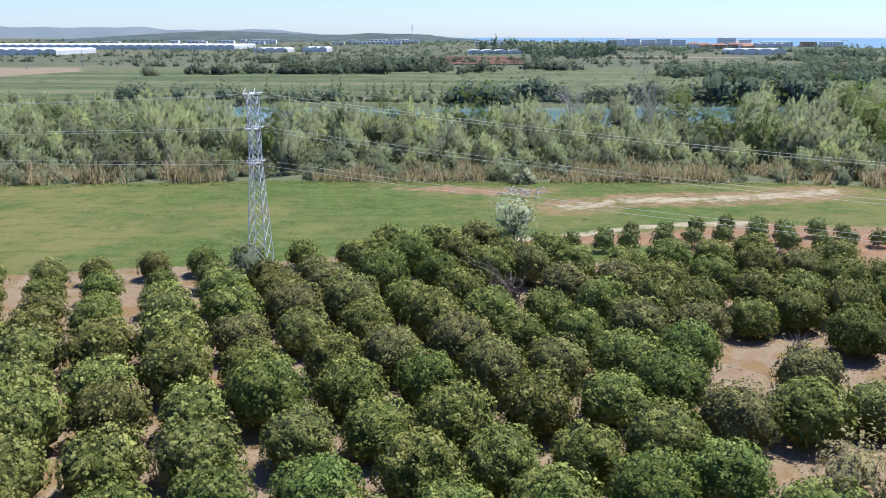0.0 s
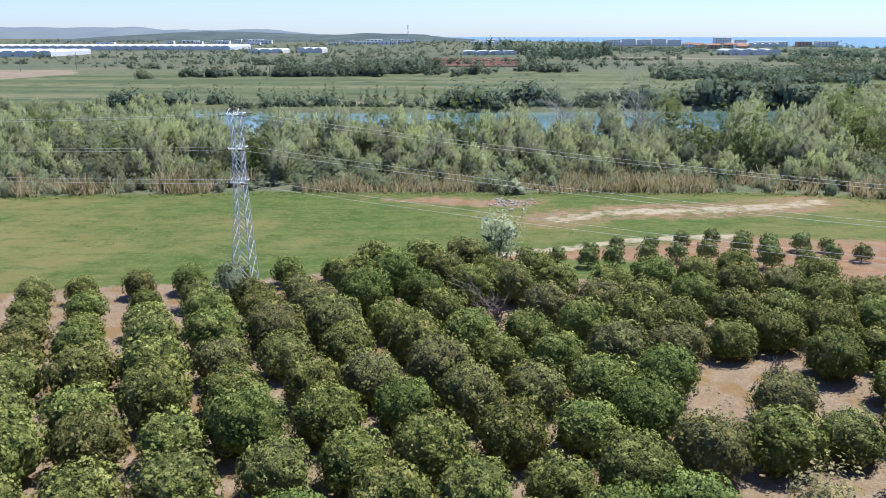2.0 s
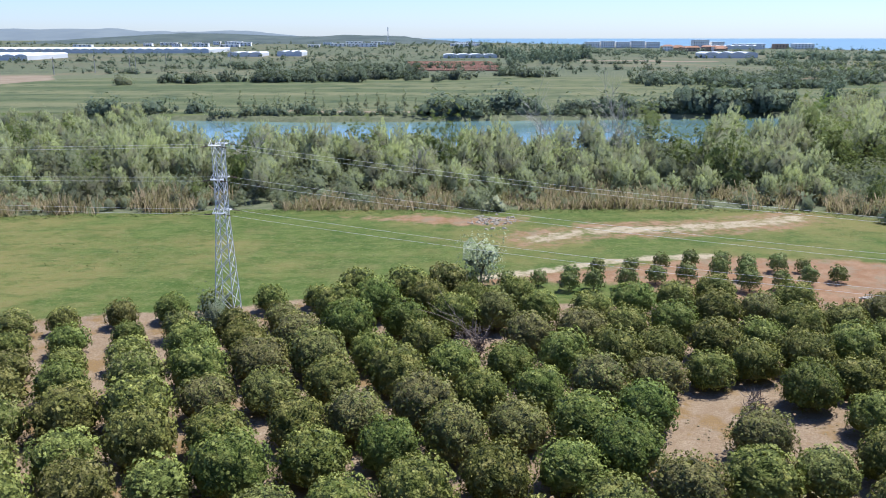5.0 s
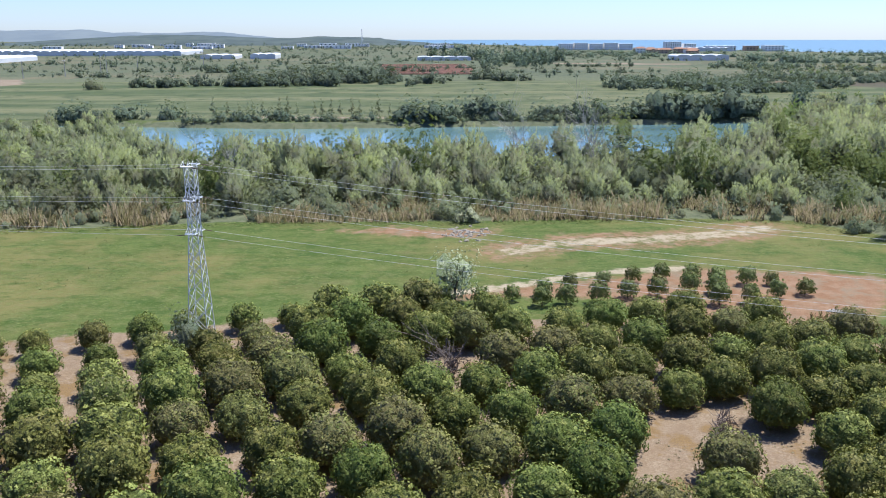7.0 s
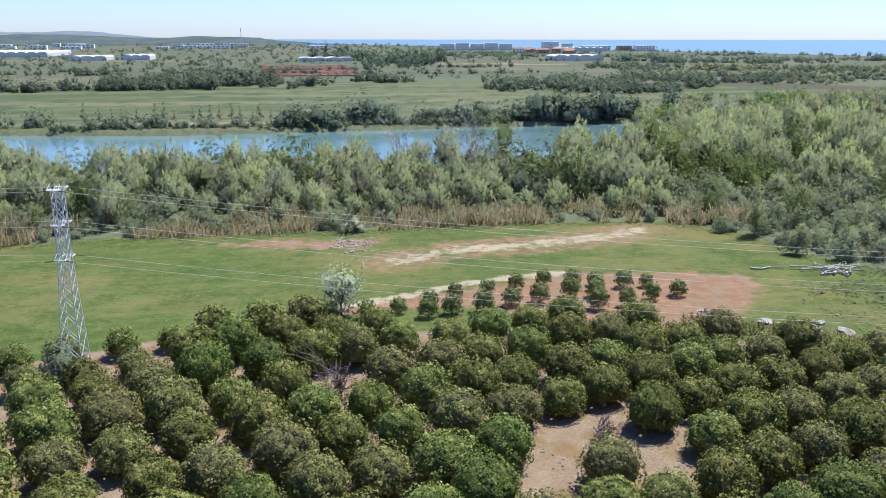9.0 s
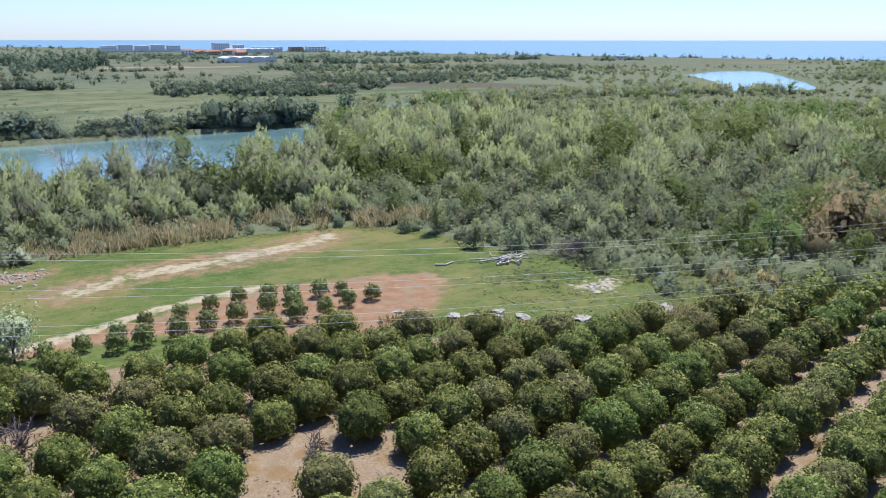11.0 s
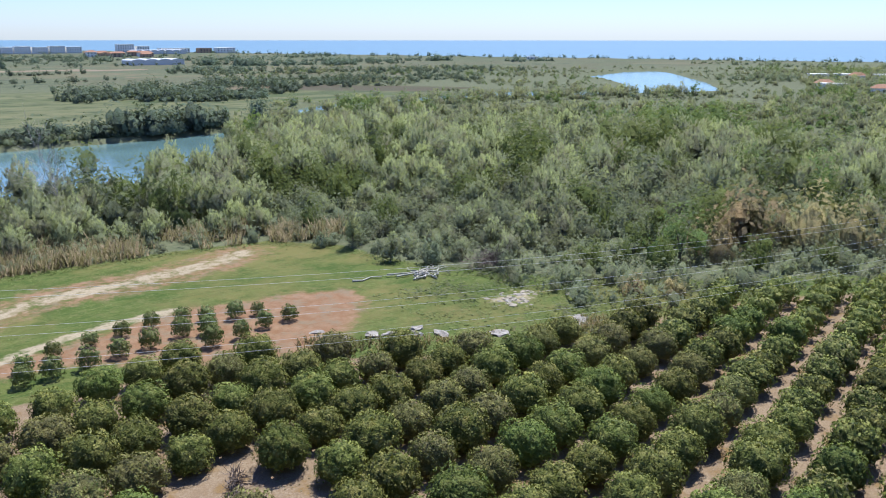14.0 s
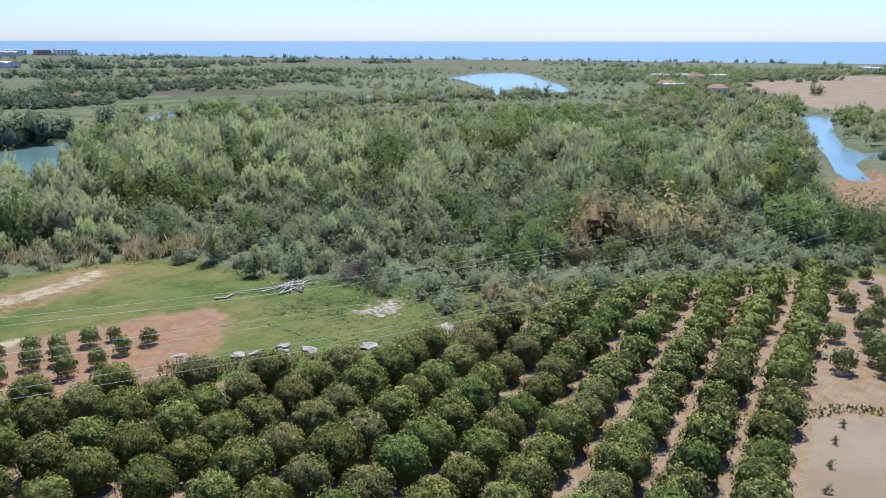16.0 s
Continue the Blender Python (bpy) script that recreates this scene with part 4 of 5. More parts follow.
for i, (x, y, q) in enumerate(young_places):
    m = Matrix.Translation((x, y, float(ground_height(x, y)))) @ Matrix.Rotation(r.uniform(0, 6.28), 4, "Z") @ Matrix.Diagonal((q, q, q * r.uniform(0.85, 1.1), 1))
    if i > 2:
        copy_thing(young_protos[i % 3], m)
    else:
        first_places.append(m)
for tree, m in zip(young_protos, first_places):
    tree.matrix_basis = m

# saplings on the ploughed plot, each with its watering ring
sapling_arrays = bushy(330, 60, 1.0, 0.9, 0.22, 5, 0.2, False, 0.6)
plot_protos = None
for x, y in ((92.6, 28.0), (88.0, 27.2), (82.5, 25.6), (77.6, 24.2), (73.5, 23.0)):
    if plot_protos is None:
        plot_protos = tree_thing("sapling", sapling_arrays, MAT_YOUNG, x, y, 1, 1, 0, "tiny sapling in ploughed soil", "sapling", "saplings", 0.5, 0.03)
    else:
        copy_thing(plot_protos, Matrix.Translation((x, y, 0.02)) @ Matrix.Rotation(x, 4, "Z"))

# ---- reeds, weeds and grass ----
def blades(r, x, y, high, wide, lean=0.25, fold=3):
    """Upright pointed blades, a few to each tuft."""
    n = len(x) * fold
    X, Y = np.repeat(x, fold) + r.normal(0, 0.35, n) * np.repeat(high, fold) * 0.3, np.repeat(y, fold) + r.normal(0, 0.35, n) * np.repeat(high, fold) * 0.3
    H = np.repeat(high, fold) * r.uniform(0.6, 1.15, n)
    an = r.uniform(0, 6.28, n)
    w = wide * r.uniform(0.6, 1.4, n)
    dx, dy = np.cos(an) * w, np.sin(an) * w
    lx, ly = r.normal(0, lean, n) * H, r.normal(0, lean, n) * H
    z0 = np.full(n, -0.05)
    v = np.stack([np.c_[X - dx, Y - dy, z0], np.c_[X + dx, Y + dy, z0], np.c_[X + dx * 0.5 + lx, Y + dy * 0.5 + ly, H], np.c_[X - dx * 0.5 + lx, Y - dy * 0.5 + ly, H * 0.96]], 1).reshape(-1, 3)
    return v, quads(n)


def blade_field(name, x, y, high, wide, mat, label, category, seed, lean=0.25, fold=3, tint=0.1):
    r = np.random.default_rng(seed)
    v, f = blades(r, x, y, high, wide, lean, fold)
    t = np.repeat(np.clip(r.normal(tint, 0.15, len(f)), 0, 1), 4)
    nr = unit(np.tile([0.25, -0.1, 0.9], (len(v), 1)) + r.normal(0, 0.2, (len(v), 3)))
    return tagged(new(name, mesh_arrays(name, v, f, t, nr, mat)), label, category, kind="stuff")


def tufts(name, x, y, size, mat, label, category, seed, tint=0.2, fold=2, up=0.04):
    """Low clumps lying close to the ground, facing the sky."""
    r = np.random.default_rng(seed)
    n = len(x) * fold
    X, Y = np.repeat(x, fold) + r.normal(0, 0.4, n), np.repeat(y, fold) + r.normal(0, 0.4, n)
    p = np.c_[X, Y, ground_height(X, Y) + up * r.uniform(0.3, 1.3, n)]
    v, nr = leaves(r, p, np.tile([0.0, 0.0, 1.0], (n, 1)), size, 0.3, 0.5)
    t = np.repeat(np.clip(r.normal(tint, 0.2, n), 0, 1), 4)
    return tagged(new(name, mesh_arrays(name, v, quads(n), t, nr, mat)), label, category, kind="stuff")


REED_EDGE = [(-140, 150), (-67, 152.5), (-29, 156), (12, 157), (36, 154.5), (54, 155.5), (74, 152.5), (82, 147)]
r, x, y = scatter(0.75, -140, 92, 146, 168, 41)
d = near_line(REED_EDGE, x, y)
ok = (inside(FIELD_TOP + [(215, -300), (-260, -300)], x, y) < 0.9) & (d < np.where(x > 34, 10, 7)) & (patch(x, y, 14, 2) + 0.6 * patch(x, y, 3.5, 9) > -0.14 - 0.2 * (x > 22))
ok &= ~((np.abs(x - 14) < 5) & (y < 156))
x, y = x[ok], y[ok]
blade_field("reed_belt", x, y, (1.2 + 2.6 * np.clip(patch(x, y, 5, 11) + 0.5 * patch(x, y, 17, 12) + 0.45, 0, 1.2)) * r.uniform(0.6, 1.15, len(x)), 0.095, MAT_REED, "belt of dry straw-coloured reeds before the wood", "reeds", 42, 0.3, 7, 0.25)
for x, y, q, seed in ((141, 88, 1.9, 315), (150, 82, 2.0, 316), (146, 91, 1.8, 317), (132, 91, 1.4, 318), (157, 77, 1.6, 319), (101, 83, 0.6, 320), (106, 79, 0.6, 321)):
    tree_thing("tawny_bush", bushy(seed, 420, 7.0, 3.4, 0.6, 9, 0.05, False, 0.4), MAT_TAWNY, x, y, q, 1.35, seed, "wide tawny dry bush among the scrub", "bush", "tawny bushes", 1.6, 0.1)

r, x, y = scatter(8.5, -140, 84, 148, 164, 57)
ok = (near_line(REED_EDGE, x, y) < 5.5) & (inside(FIELD_TOP + [(215, -300), (-260, -300)], x, y) < -0.5)
x, y = x[ok], y[ok]
joined("reed_belt_bushes", [(SCRUBS[i % 4], x[i], y[i], r.uniform(0.3, 0.7), r.uniform(0.7, 1.2), r.uniform(0, 6.28), r.normal(0.1, 0.25)) for i in range(len(x))], MAT_SCRUB, "grey-green bushes growing in the reed belt", "bushes")

# rough herbs at the foot of the reeds and along the orchard edge
r, x, y = scatter(0.8, -130, 115, 70, 156, 45)
fd = inside(FIELD_TOP + [(215, -300), (-260, -300)], x, y)
od = -inside(ORCHARD, x, y)
ok = (fd > 0) & (od > 0.3) & (((fd < 3.5) & (r.random(len(x)) < 0.8)) | ((od < 4) & (x > 52) & (r.random(len(x)) < 0.7)) | ((x > 70) & (y < 108) & (r.random(len(x)) < 0.35)))
x, y = x[ok], y[ok]
tufts("rough_herbs", x, y, 0.42, MAT_GRASS, "rough green herbs along the edge of the field", "weeds", 46, 0.1, 5, 0.14)
r, x, y = scatter(1.15, -110, 100, 76, 153, 47)
ok = (inside(FIELD_TOP + [(215, -300), (-260, -300)], x, y) > 1) & (inside(ORCHARD, x, y) < -0.5) & (inside(RED_EARTH, x, y) < -1) & (near_line(PATH, x, y) > 3.5)
ok &= patch(x, y, 6, 4) + 0.5 * patch(x, y, 25, 6) > 0.22
x, y = x[ok], y[ok]
tufts("field_grass", x, y, 0.3, MAT_GRASS, "uneven tufts of grass in the meadow", "grass", 48)
r, x, y = scatter(1.1, -60, 70, 38, 104, 49)
ok = (inside(ORCHARD, x, y) > 0.5) & (patch(x, y, 5, 3) > 0.12)
x, y = x[ok], y[ok]
tufts("orchard_weeds", x, y, 0.3, MAT_REED, "dry weeds between the orchard rows", "weeds", 50, 0.6)
r, x, y = scatter(0.5, 90, 125, 10, 34, 51)
ok = near_line([(93.5, 32.0), (97.5, 29.5), (102, 22), (108, 12)], x, y) < 1.2
x, y = x[ok], y[ok]
blade_field("plot_verge", x, y, r.uniform(0.15, 0.4, len(x)), 0.12, MAT_GRASS, "strip of green grass beside the ploughed plot", "grass", 52, 0.35, 4, 0.0)


# dry weeds along the orchard's edge and tall herbs before the wood
r, x, y = scatter(0.6, 48, 100, 70, 100, 53)
ok = (near_line([(52, 93.5), (60, 87.5), (68, 82), (78, 79.5), (92, 77), (100, 76)], x, y) < 2.6) & (inside(ORCHARD, x, y) < 0.4) & (patch(x, y, 4, 5) > -0.12)
x, y = x[ok], y[ok]
blade_field("dry_weeds", x, y, r.uniform(0.3, 1.0, len(x)), 0.09, MAT_TAWNY, "dry brown weeds along the orchard's edge", "weeds", 54, 0.4, 6, 0.1)
r, x, y = scatter(1.3, 74, 150, 50, 112, 55)
fd = inside(FIELD_TOP + [(215, -300), (-260, -300)], x, y)
ok = (fd > -2) & (inside(ORCHARD, x, y) < -1.5) & (patch(x, y, 7, 19) + 0.02 * (x - 88) > 0.0)
x, y = x[ok], y[ok]
tufts("tall_herbs", x, y, 0.5, MAT_SCRUB, "tall grey-green herbs between orchard and wood", "weeds", 56, 0.5, 7, 0.7)


# ---- driftwood, rubble, pale sheeting ----
MAT_DRIFT = plain_mat("bleached_wood", (0.302, 0.281, 0.245), (0.432, 0.41, 0.367), 3.0, 0.9, relief=0.02)
MAT_STONE = plain_mat("rubble_stone", (0.2, 0.17, 0.135), (0.34, 0.3, 0.245), 2.5, 0.95, relief=0.03)
MAT_SHEET = plain_mat("white_sheeting", (0.17, 0.15, 0.13), (0.34, 0.31, 0.285), 2.5, 0.8, relief=0.08)
r = np.random.default_rng(61)


def log_thing(x, y, length, turn, z, radius):
    ob = new("driftwood_log")
    bm = bmesh.new()
    prev = Vector((-length / 2, 0, 0))
    rad = radius
    for i in range(6):
        nxt = Vector((-length / 2 + length * (i + 1) / 6, r.normal(0, 0.05) * length, r.normal(0, 0.06)))
        tube(bm, prev, nxt, rad, rad * 0.85, 7)
        if r.random() < 0.4:
            tube(bm, nxt, nxt + Vector((0.5, r.choice([-1, 1]) * 0.7, 0.25)) * length * 0.16, rad * 0.5, rad * 0.25, 5)
        prev, rad = nxt, rad * 0.85
    part("stem", bm, MAT_DRIFT, ob)
    ob.matrix_basis = Matrix.Translation((x, y, z)) @ Matrix.Rotation(turn, 4, "Z")
    return tagged(ob, "bleached bare driftwood log lying on the grass", "log", "driftwood logs")


log_thing(74.2, 115.6, 5.2, -0.15, 0.15, 0.2)
for i in range(13):
    log_thing(83.0 + r.normal(0, 1.7), 112.9 + r.normal(0, 0.9), r.uniform(4.0, 8.0), r.normal(0.1, 0.5), 0.2 + 0.09 * i * r.random(), 0.17)


def lump_thing(name, x, y, sx, sy, sz, mat, label, category, group, seed, rough=0.25):
    q = np.random.default_rng(seed)
    bm = bmesh.new()
    bmesh.ops.create_icosphere(bm, subdivisions=2, radius=1)
    for v in bm.verts:
        k = 1 + rough * noise.noise(v.co * 1.7 + Vector((seed, 0, 0))) + q.normal(0, rough * 0.2)
        v.co = Vector((v.co.x * sx * k, v.co.y * sy * k, max(v.co.z * sz * k, -0.08)))
    ob = part(name, bm, mat)
    ob.matrix_basis = Matrix.Translation((x, y, float(ground_height(x, y)))) @ Matrix.Rotation(seed * 0.7, 4, "Z")
    return tagged(ob, label, category, group)


for i, (x, y, s) in enumerate(((59.4, 91.0, 1.0), (61.6, 90.0, 0.9), (65.6, 89.8, 1.0), (64.4, 87.6, 0.8), (67.2, 86.2, 1.0), (73.2, 81.4, 1.2), (82.4, 78.9, 1.4), (86.0, 79.2, 1.5), (84.0, 78.2, 1.2), (55.8, 92.3, 0.7), (54.2, 96.6, 0.7))):
    lump_thing("plastic_sheet", x + 0.7, y + 1.2, s * 1.2, s * 0.9, s * 0.42, MAT_SHEET, "crumpled pale plastic sheet lying by the orchard", "sheeting", "sheeting by the orchard", i + 3, 0.55)
for i in range(70):
    s = r.uniform(0.12, 0.5)
    x, y = 13.5 + r.normal(0, 1.9), 143.2 + r.normal(0, 2.4)
    lump_thing("rubble_stone", x, y, s, s * r.uniform(0.6, 1), s * 0.6, MAT_STONE, "pale broken stone in a rubble heap", "stone", "rubble heap", i + 20, 0.6)
for i in range(40):
    s = r.uniform(0.15, 0.55)
    x, y = 86.5 + r.normal(0, 3.2), 93.3 + r.normal(0, 1.8)
    lump_thing("pale_stone", x, y, s * 1.3, s, s * 0.3, MAT_STONE if i % 3 else MAT_SHEET, "flat pale stone half hidden in grass", "stone", "pale stones", i + 120, 0.5)

# ---- far bank and plain ----
CYPRESS = bushy(340, 70, 2.2, 7.5, 0.9, 9, 0.03, False, 0.3)
cyp = None
r = np.random.default_rng(71)
for i in range(26):
    u = i / 25
    x, y = -92 + 100 * u + r.normal(0, 1.2), 362 + 4 * math.sin(u * 3) + r.normal(0, 2.5)
    q = r.uniform(0.65, 1.15)
    if 0.1 < u < 0.18 or 0.55 < u < 0.6:
        continue
    if cyp is None:
        cyp = tree_thing("cypress", CYPRESS, MAT_SCRUB, x, y, 1, 1, 0, "small narrow dark tree in a row beyond the river", "tree", "row beyond the river", 2.5, 0.12)
    else:
        copy_thing(cyp, Matrix.Translation((x, y, 0)) @ Matrix.Rotation(i, 4, "Z") @ Matrix.Diagonal((q, q, q, 1)))


def grove(name, spots, protos, mat, label, seed):
    """spots: centre x, y, half sizes along x and y, how many, height scale."""
    q = np.random.default_rng(seed)
    items = []
    for cx, cy, hx, hy, n, s in spots:
        for k in range(n):
            x, y = cx + q.uniform(-hx, hx), cy + q.uniform(-hy, hy)
            if max(inside(RIVER, [x], [y])[0], inside(SIDE_RIVER, [x], [y])[0]) > -1.5 or inside(COAST_LAND, [x], [y])[0] < 5:
                continue
            if seed > 82 and noise.noise((x / 26, y / 26, seed * 0.37)) < -0.16:
                continue
            items.append((protos[k % len(protos)], x, y, s * q.uniform(0.55, 1.3), q.uniform(0.7, 1.25), q.uniform(0, 6.28), q.normal(0.05, 0.15)))
    return joined(name, items, mat, label, "trees")


FAR_ROUND = [bushy(350 + i, 70, 7.5, 5.6, 1.4, 7, 0.06, False, 0.35, taper=0.2, cores=2) for i in range(4)]
FAR_SMALL = [bushy(370 + i, 20, 7.5, 5.6, 2.0, 6, 0.06, False, 0.35, taper=0.2, cores=1) for i in range(3)]
FAR_TALL = [bushy(360 + i, 70, 7, 11, 1.8, 8, 0.08, False, 0.4, taper=0.3, cores=2) for i in range(3)]
grove("far_bank_trees", [(12, 342, 9, 4, 26, 1.1), (38, 345, 9, 4, 30, 1.2), (66, 344, 10, 4, 22, 0.9), (92, 348, 12, 5, 30, 1.0), (128, 350, 20, 6, 60, 1.3), (150, 352, 14, 6, 30, 1.3), (-20, 340, 22, 3, 26, 0.5), (-60, 342, 22, 4, 30, 0.6), (-110, 352, 25, 5, 30, 0.8), (60, 342, 60, 3, 60, 0.45)],
      FAR_ROUND, MAT_PINE, "dark trees and bushes lining the far river bank", 81)
grove("far_bank_reeds", [(0, 338, 100, 2.5, 160, 0.35), (110, 342, 45, 3, 70, 0.45)], FAR_ROUND, MAT_SCRUB, "low grey-green growth on the far river bank", 82)
grove("plain_hedges", [(-128, 570, 34, 12, 60, 1.1), (-45, 580, 60, 14, 110, 1.2), (-50, 620, 60, 16, 90, 1.35), (15, 600, 22, 8, 30, 1.1), (60, 640, 40, 14, 40, 0.9), (-80, 780, 120, 14, 60, 1.0), (70, 700, 12, 8, 6, 0.8), (-150, 700, 130, 4, 60, 0.6), (-40, 850, 160, 4, 90, 0.6), (-300, 800, 120, 5, 50, 0.6), (150, 760, 90, 5, 50, 0.6), (-250, 1000, 200, 5, 90, 0.7), (230, 900, 60, 8, 40, 0.7)], FAR_ROUND, MAT_PINE, "blue-green hedge trees on the plain", 83)
grove("plain_scrub", [(165, 560, 28, 45, 60, 1.0), (205, 545, 30, 40, 60, 1.0), (260, 590, 50, 60, 90, 1.1), (215, 505, 30, 14, 40, 0.9), (330, 640, 70, 60, 120, 0.9), (240, 430, 20, 10, 18, 0.8), (400, 840, 90, 70, 90, 0.9), (420, 620, 90, 60, 140, 0.8), (560, 760, 90, 60, 130, 0.8)], FAR_ROUND, MAT_PINE, "blue-green scrub scattered over the plain", 84)
grove("pine_wood", [(95, 1180, 45, 60, 70, 1.25), (150, 1000, 42, 60, 90, 1.1), (120, 900, 30, 40, 40, 0.8), (180, 1080, 30, 60, 40, 1.2)], FAR_TALL, MAT_PINE, "dark block of pine wood on the plain", 85)
grove("coastal_trees", [(520, 1240, 90, 60, 70, 1.0), (600, 1080, 90, 60, 80, 0.9), (450, 1180, 60, 60, 40, 1.0), (700, 1080, 80, 50, 60, 0.9), (786, 1030, 18, 14, 26, 1.2), (870, 930, 40, 20, 34, 0.9), (740, 1350, 60, 60, 40, 1.0), (300, 1350, 120, 90, 70, 1.0), (420, 1500, 160, 70, 60, 1.0), (470, 1040, 45, 40, 60, 1.5), (540, 990, 60, 30, 60, 1.2), (620, 975, 60, 25, 45, 1.1), (370, 890, 40, 25, 30, 1.0)] + [(1315 - 375 * u - 45, 479 + 864 * u, 40, 22, 9, 0.75) for u in np.linspace(0.05, 1, 20)] + [(940 - 250 * u - 45, 1343 + 572 * u, 40, 26, 9, 0.8) for u in np.linspace(0.05, 1, 12)], FAR_ROUND, MAT_PINE, "dark trees along the coast", 86)
grove("sea_side_trees", [(1020, 610, 60, 120, 120, 0.8), (1060, 330, 90, 90, 90, 1.0), (800, 310, 40, 30, 24, 1.3), (930, 430, 60, 40, 60, 0.8), (700, 430, 50, 30, 60, 0.9), (620, 230, 8, 6, 3, 1.3), (400, 150, 14, 8, 24, 0.6), (340, 112, 14, 5, 16, 0.7), (470, 172, 16, 5, 16, 0.6), (640, 320, 60, 14, 60, 0.9)], FAR_ROUND, MAT_SCRUB, "grey-green trees between the fields and the sea", 87)
grove("plain_trees", [(-250, 900, 250, 120, 180, 0.7), (-150, 1150, 250, 150, 320, 0.75), (-60, 760, 220, 90, 120, 0.7), (-500, 1250, 300, 60, 50, 0.7), (-100, 1500, 500, 250, 450, 0.75), (250, 1250, 200, 200, 300, 0.8), (-700, 1900, 700, 250, 320, 0.9), (100, 2100, 350, 300, 300, 0.9), (-300, 2500, 900, 300, 420, 1.1)], FAR_SMALL, MAT_PINE, "scattered dark trees over the far plain", 88)


# ---- far hills ----
def hill(x0, x1, y, depth, high, seed, label, mat):
    n, k = 60, 8
    vs, fs = [], []
    for i in range(n + 1):
        u = i / n
        x = x0 + (x1 - x0) * u
        top = high * min(1, 4 * u, 4 * (1 - u)) ** 0.7 * (0.72 + 0.35 * noise.noise((u * 4, seed, 0)) + 0.1 * noise.noise((u * 19, seed, 3)))
        for j in range(k + 1):
            w = j / k
            vs.append((x, y - depth * (1 - w), top * math.sin(w * math.pi / 2) - 0.5))
    for i in range(n):
        for j in range(k):
            a = i * (k + 1) + j
            fs.append((a, a + k + 1, a + k + 2, a + 1))
    me = bpy.data.meshes.new("hill")
    me.from_pydata(vs, [], fs)
    me.materials.append(mat)
    return tagged(new("backdrop_hill", me), label, "hill", kind="structure")


# blue distance haze is put into the hill colours, paler on the far ridges
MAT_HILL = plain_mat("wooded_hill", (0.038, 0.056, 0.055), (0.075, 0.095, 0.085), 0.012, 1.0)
MAT_RIDGE_HAZE = plain_mat("hazed_ridge", (0.115, 0.144, 0.166), (0.144, 0.173, 0.187), 0.006, 1.0)
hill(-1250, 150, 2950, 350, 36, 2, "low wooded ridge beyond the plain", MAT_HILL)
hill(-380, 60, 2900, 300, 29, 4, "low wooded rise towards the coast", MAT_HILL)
hill(-3200, -900, 4300, 500, 72, 7, "far ridge with pale blue haze in its colour", MAT_RIDGE_HAZE)
hill(-1700, -500, 4500, 500, 52, 9, "far ridge with pale blue haze in its colour", MAT_RIDGE_HAZE)


# ---- greenhouses, buildings, poles ----
MAT_PLASTIC = plain_mat("greenhouse_film", (0.518, 0.533, 0.547), (0.612, 0.619, 0.626), 0.05, 0.4)
MAT_WALL = plain_mat("render_wall", (0.8, 0.78, 0.75), (0.87, 0.85, 0.82), 0.3, 0.85)
MAT_WALL_ORANGE = plain_mat("ochre_wall", (0.374, 0.238, 0.158), (0.446, 0.324, 0.238), 0.3, 0.85)
MAT_ROOF = plain_mat("tile_roof", (0.259, 0.122, 0.072), (0.324, 0.18, 0.122), 0.5, 0.85)
MAT_GLASS = plain_mat("dark_window", (0.0432, 0.054, 0.0612), (0.072, 0.0792, 0.0864), 0.5, 0.15, spec=0.6)


def box(bm, x0, x1, y0, y1, z0, z1):
    v = [bm.verts.new((x, y, z)) for z in (z0, z1) for x, y in ((x0, y0), (x1, y0), (x1, y1), (x0, y1))]
    for q in ((0, 3, 2, 1), (4, 5, 6, 7), (0, 1, 5, 4), (1, 2, 6, 5), (2, 3, 7, 6), (3, 0, 4, 7)):
        bm.faces.new([v[i] for i in q])


def greenhouse(x0, x1, y, deep, high, label):
    """Long film house of many low arches side by side."""
    ob = new("greenhouse")
    spans = max(3, int((x1 - x0) / 14))
    w = (x1 - x0) / spans
    bm = bmesh.new()
    box(bm, x0, x1, y, y + deep, -0.2, high * 0.7)
    part("wall", bm, MAT_PLASTIC, ob)
    bm = bmesh.new()
    rows = []
    for yy in (y - 0.3, y + deep + 0.3):
        rows.append([bm.verts.new((-w * 0.5 * math.cos(math.pi * i / 8), yy, high * (0.7 + 0.3 * math.sin(math.pi * i / 8)))) for i in range(9)])
    for i in range(8):
        bm.faces.new((rows[0][i], rows[0][i + 1], rows[1][i + 1], rows[1][i]))
    for q in rows:
        bm.faces.new(q)
    span = part("roof_span", bm, MAT_PLASTIC, ob)
    for s in range(spans):
        if s:
            span = new("roof_span", span.data)
            span.parent = ob
        span.location.x = x0 + w * (s + 0.5)
    return tagged(ob, label, "greenhouse", "greenhouses")


greenhouse(-900, -330, 1400, 160, 7.5, "very long white film greenhouse on the plain")
greenhouse(-760, -455, 1040, 120, 7.0, "low white film greenhouse on the plain")
greenhouse(-258, -212, 1200, 60, 6, "small white film greenhouse")
greenhouse(-194, -160, 1215, 60, 7, "small white film greenhouse")
greenhouse(32, 100, 1125, 40, 5, "white film greenhouse beside the pine wood")
greenhouse(361, 428, 1105, 40, 7.5, "white arched shed near the coast")
greenhouse(560, 660, 1690, 40, 8, "long white shed near the coast")


